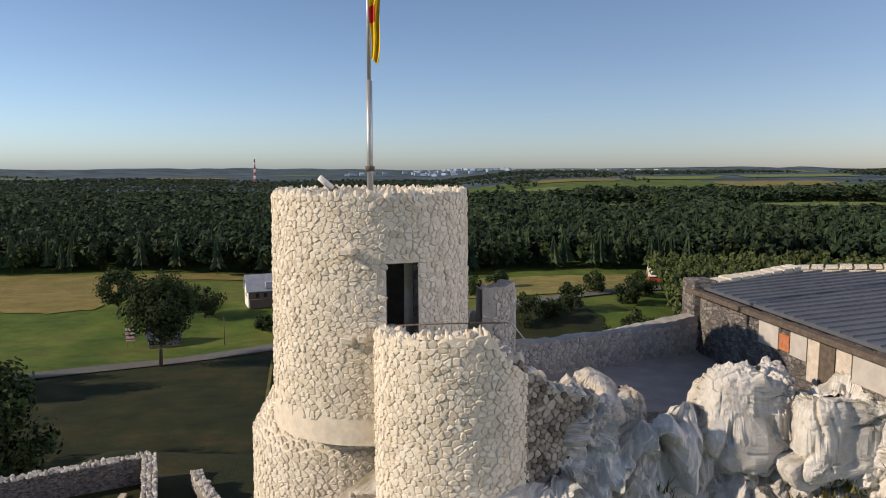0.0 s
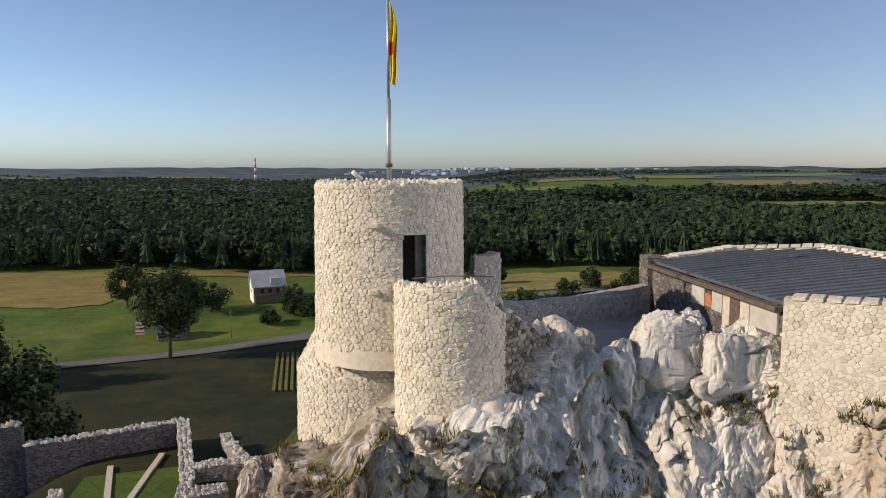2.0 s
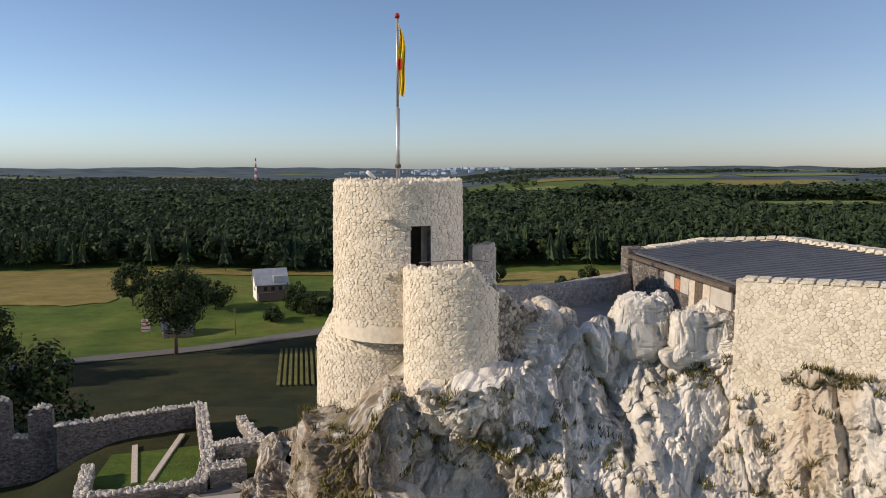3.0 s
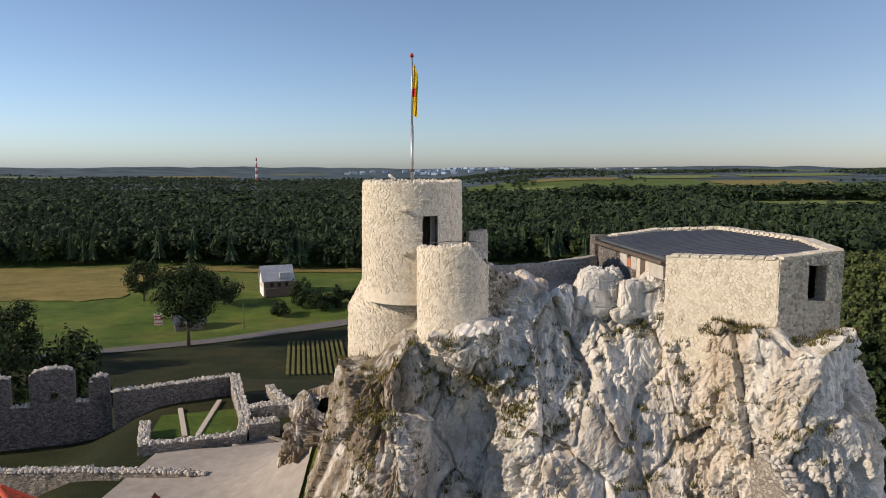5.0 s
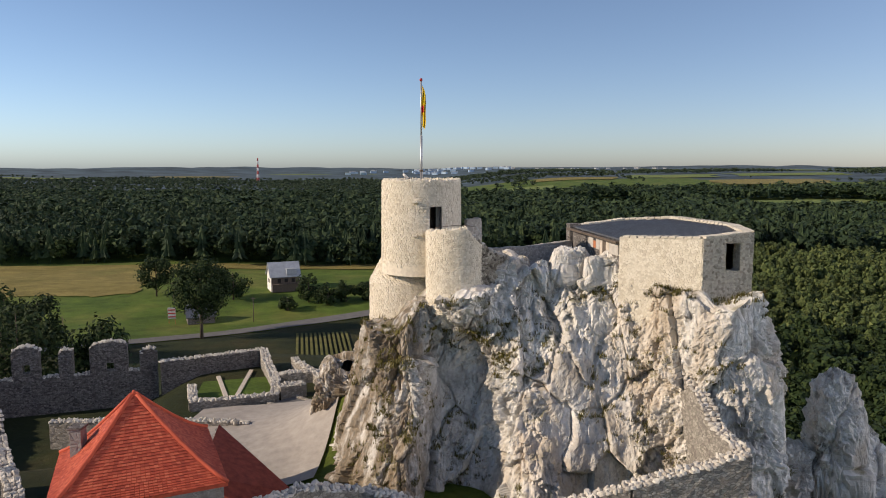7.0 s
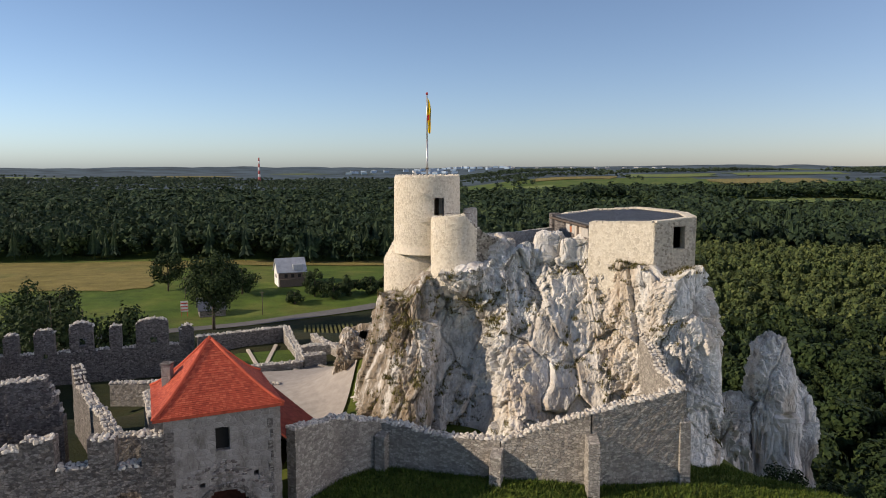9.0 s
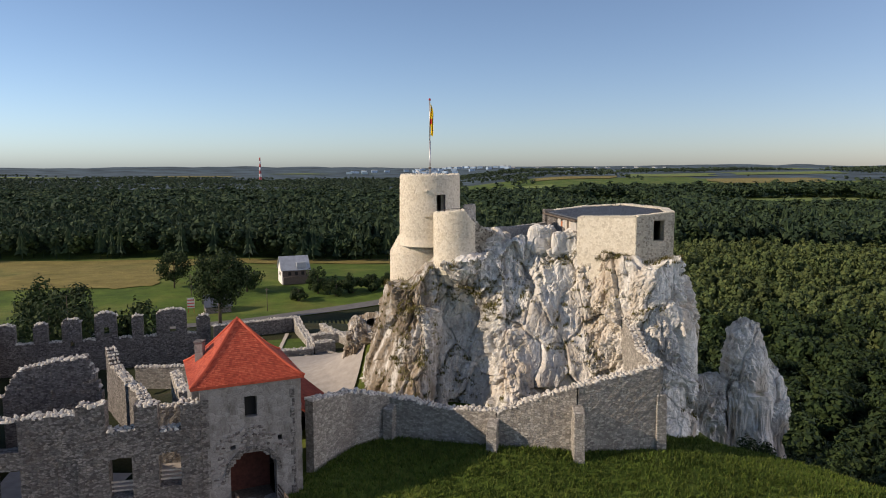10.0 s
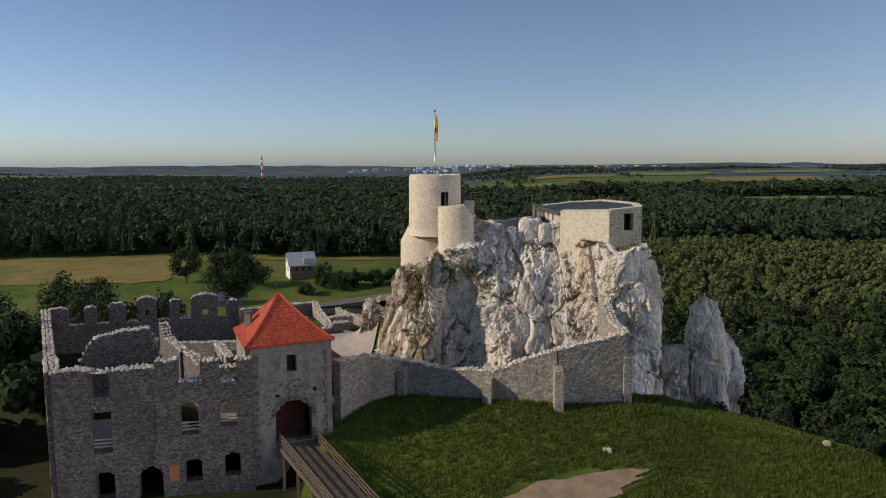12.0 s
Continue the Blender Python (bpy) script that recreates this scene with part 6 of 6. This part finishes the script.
# ---------------------------------------------------------------- buildings, mast, far town
def build_house(x, y, w, d, eave, ridge, ang, wall, roofm, label):
    z = gz(x, y) - 0.3
    h = thing("house", (x, y, z), label, "house")
    m = pose(x, y, z, 0, 0, ang)
    bm = bmesh.new()
    pts = [(-w / 2, -d / 2, 0), (w / 2, -d / 2, 0), (w / 2, d / 2, 0), (-w / 2, d / 2, 0), (-w / 2, -d / 2, eave), (w / 2, -d / 2, eave), (w / 2, d / 2, eave), (-w / 2, d / 2, eave), (-w / 2, 0, ridge), (w / 2, 0, ridge)]
    v = [bm.verts.new(m @ Vector(p)) for p in pts]
    for q in ((0, 1, 5, 4), (2, 3, 7, 6), (1, 2, 6, 9, 5), (3, 0, 4, 8, 7), (3, 2, 1, 0)):
        bm.faces.new([v[i] for i in q])
    part("wall", bm, wall, h)
    for s in (-1, 1):
        bm = bmesh.new()
        o = 0.6
        k = (ridge - eave) / (d / 2)
        q = [(-w / 2 - o, s * (d / 2 + o), eave - o * k), (w / 2 + o, s * (d / 2 + o), eave - o * k), (w / 2 + o, 0, ridge), (-w / 2 - o, 0, ridge)]
        a = [bm.verts.new(m @ Vector(p)) for p in q] + [bm.verts.new(m @ (Vector(p) + Vector((0, 0, 0.25)))) for p in q]
        for f in ((4, 5, 6, 7), (3, 2, 1, 0), (0, 1, 5, 4), (1, 2, 6, 5), (2, 3, 7, 6), (3, 0, 4, 7)):
            bm.faces.new([a[i] for i in f])
        part("roof", bm, roofm, h, "pale grey sheet roof")
    return h, m


M_PALEROOF = plain("pale_sheet_roof", (0.36, 0.38, 0.41), 0.5, 0.2, 0.15, 0.5, 0)
hs, hm = build_house(-66, 256, 11.5, 9.5, 6.4, 11.3, 23, M_WHITE, M_PALEROOF, "white two-storey house with a pale sheet roof in the meadow")
box("porch", (-5.3, -5.9, 0.0), (5.6, -4.7, 2.9), M_WOOD, hs, hm, "dark timber ground floor")
box("balcony", (-5.4, -6.1, 2.9), (5.7, -4.7, 3.2), M_WOOD, hs, hm)
box("cladding", (-5.6, -4.8, 3.2), (5.7, -4.7, 6.0), M_WOOD, hs, hm, "brown timber cladding")
for u in (-3.2, -0.4, 2.4):
    box("window", (u, -4.86, 3.7), (u + 1.3, -4.76, 5.2), M_DARK, hs, hm)
for u in (-1.6, 0.8):
    box("window", (-5.81, u, 3.4), (-5.71, u + 1.0, 4.8), M_DARK, hs, hm)
box("dormer", (0.5, -5.1, 6.8), (4.6, -2.2, 9.1), M_PALEROOF, hs, hm, "grey dormer")
build_house(92, 300, 8, 6, 3, 6, -10, plain("red_boards", (0.4, 0.07, 0.05)), M_WHITE, "small red house with a white roof by the wood")
build_house(-86, 214, 9, 7, 3, 6.5, 25, M_WALL_OLD, M_ROOF, "low grey house behind the roadside trees")

t = thing("road_sign", (-94.5, 210, gz(-94.5, 210)), "red and white striped billboard on posts by the road", "sign")
m = pose(-94.5, 210, -28.6, 0, 0, 12)
M_SIGNRED = plain("sign_red", (0.6, 0.08, 0.06), 0.6)
box("board", (-1.3, -0.06, 0), (1.3, 0.06, 3.9), M_WHITE, t, m)
for k in range(3):
    box("stripe", (-1.25, -0.09, 0.45 + k * 1.2), (1.25, -0.065, 0.85 + k * 1.2), M_SIGNRED, t, m)
for x in (-1.0, 1.0):
    box("post", (x - 0.07, -0.02, -2.5), (x + 0.07, 0.12, 0.2), M_SIGNRED, t, m)

for x, y in ((-116, 180), (-67, 213), (-102, 232)):
    t = thing("utility_pole", (x, y, gz(x, y)), "dark timber utility pole beside the field", "pole", "utility poles")
    tube("pole", [(x, y, gz(x, y) - 0.3), (x, y, gz(x, y) + 9)], [0.16, 0.1], M_WOOD, t, 8)
    box("crossarm", (x - 0.8, y - 0.06, gz(x, y) + 8.2), (x + 0.8, y + 0.06, gz(x, y) + 8.35), M_WOOD, t)

t = thing("chimney_stack", (-528, 2000, -20), "tall red and white banded industrial chimney", "chimney")
M_FARWHITE, M_FARRED = plain("banded_white", (0.6, 0.6, 0.62), 0.8), plain("banded_red", (0.35, 0.1, 0.1), 0.8)
for k in range(8):
    z0, z1 = -22 + k * 9.3, -22 + (k + 1) * 9.3
    tube("band", [(-528, 2000, z0), (-528, 2000, z1)], [4.2 - 0.3 * k, 3.9 - 0.3 * k], M_FARRED if k % 2 else M_FARWHITE, t, 12)

M_BLOCK = plain("panel_blocks", (0.3, 0.4, 0.52), 0.8, 0, 0.2, 0.02, 0)
M_BLOCK2 = plain("pale_blocks", (0.45, 0.45, 0.45), 0.8, 0, 0.2, 0.02, 0)
proto = None
rng = np.random.RandomState(4)
for k in range(64):
    y = rng.uniform(2900, 3500)
    x = (rng.uniform(610, 905) - 784) / 1255 * y if k < 46 else (rng.uniform(900, 1180) - 784) / 1255 * y
    z = gz(x, y) - 2
    if proto is None or k in (46,):
        proto = thing("apartment_block", (x, y, z), "pale blue far-off apartment block" if k == 0 else "pale far-off town house", "building", "far town")
        w, d, h = (24, 12, 11) if k == 0 else (14, 10, 6)
        box("wall", (x - w / 2, y - d / 2, z), (x + w / 2, y + d / 2, z + h), M_BLOCK if k == 0 else M_BLOCK2, proto, None, "", 0)
        box("roof", (x - w / 2 - 0.5, y - d / 2 - 0.5, z + h), (x + w / 2 + 0.5, y + d / 2 + 0.5, z + h + 1), M_BLOCK2, proto, None, "", 0)
    else:
        copy_thing(proto, Matrix.Translation((x, y, z)) @ pose(0, 0, 0, 0, 0, rng.uniform(-40, 40)))

# far fields on the rising land
for k, (x, y, w, d) in enumerate(FAR_FIELDS):
    drape("far_field", (x - w / 2, y - d / 2), (w, 0.1 * w), (0.2 * d, d), 30, 16, M_FARFIELD if k % 3 != 2 else M_STUBBLE, "pale strip of farmland on the far slope", 1.2, 60)


# ---------------------------------------------------------------- grass on the bank and in the meadow
def build_grass():
    rng = np.random.RandomState(77)
    x = rng.uniform(-13, 42, 30000)
    y = rng.uniform(-11, 13, 30000)
    n = fbm(np.column_stack([x / 3.0, y / 3.0, 0 * x]), 2)
    wall_y = np.interp(x, [c[0] for c in CURTAIN], [c[1] for c in CURTAIN])
    bare = ((x - 8.5) / 8.5) ** 2 + ((y + 5.0 - 0.27 * (x - 8.5)) / 1.8) ** 2 < 1 + 0.5 * n
    ok = (n > -1.5) & ((y < wall_y - 0.5) | (x > 17)) & ~bare & (x - (-14.4 + 0.607 * (0.2 - y)) > 2.2)
    x, y = x[ok], y[ok]
    blades("bank_grass", np.column_stack([x, y, ground_height(x, y)]), M_BANK, "long green grass on the bank below the curtain wall", 9, 7, (0.12, 0.38), 0.6, 0.045)


M_BANK = leafy("bank_grass", (0.045, 0.08, 0.01), (0.085, 0.13, 0.015), (0.14, 0.16, 0.03))
build_grass()
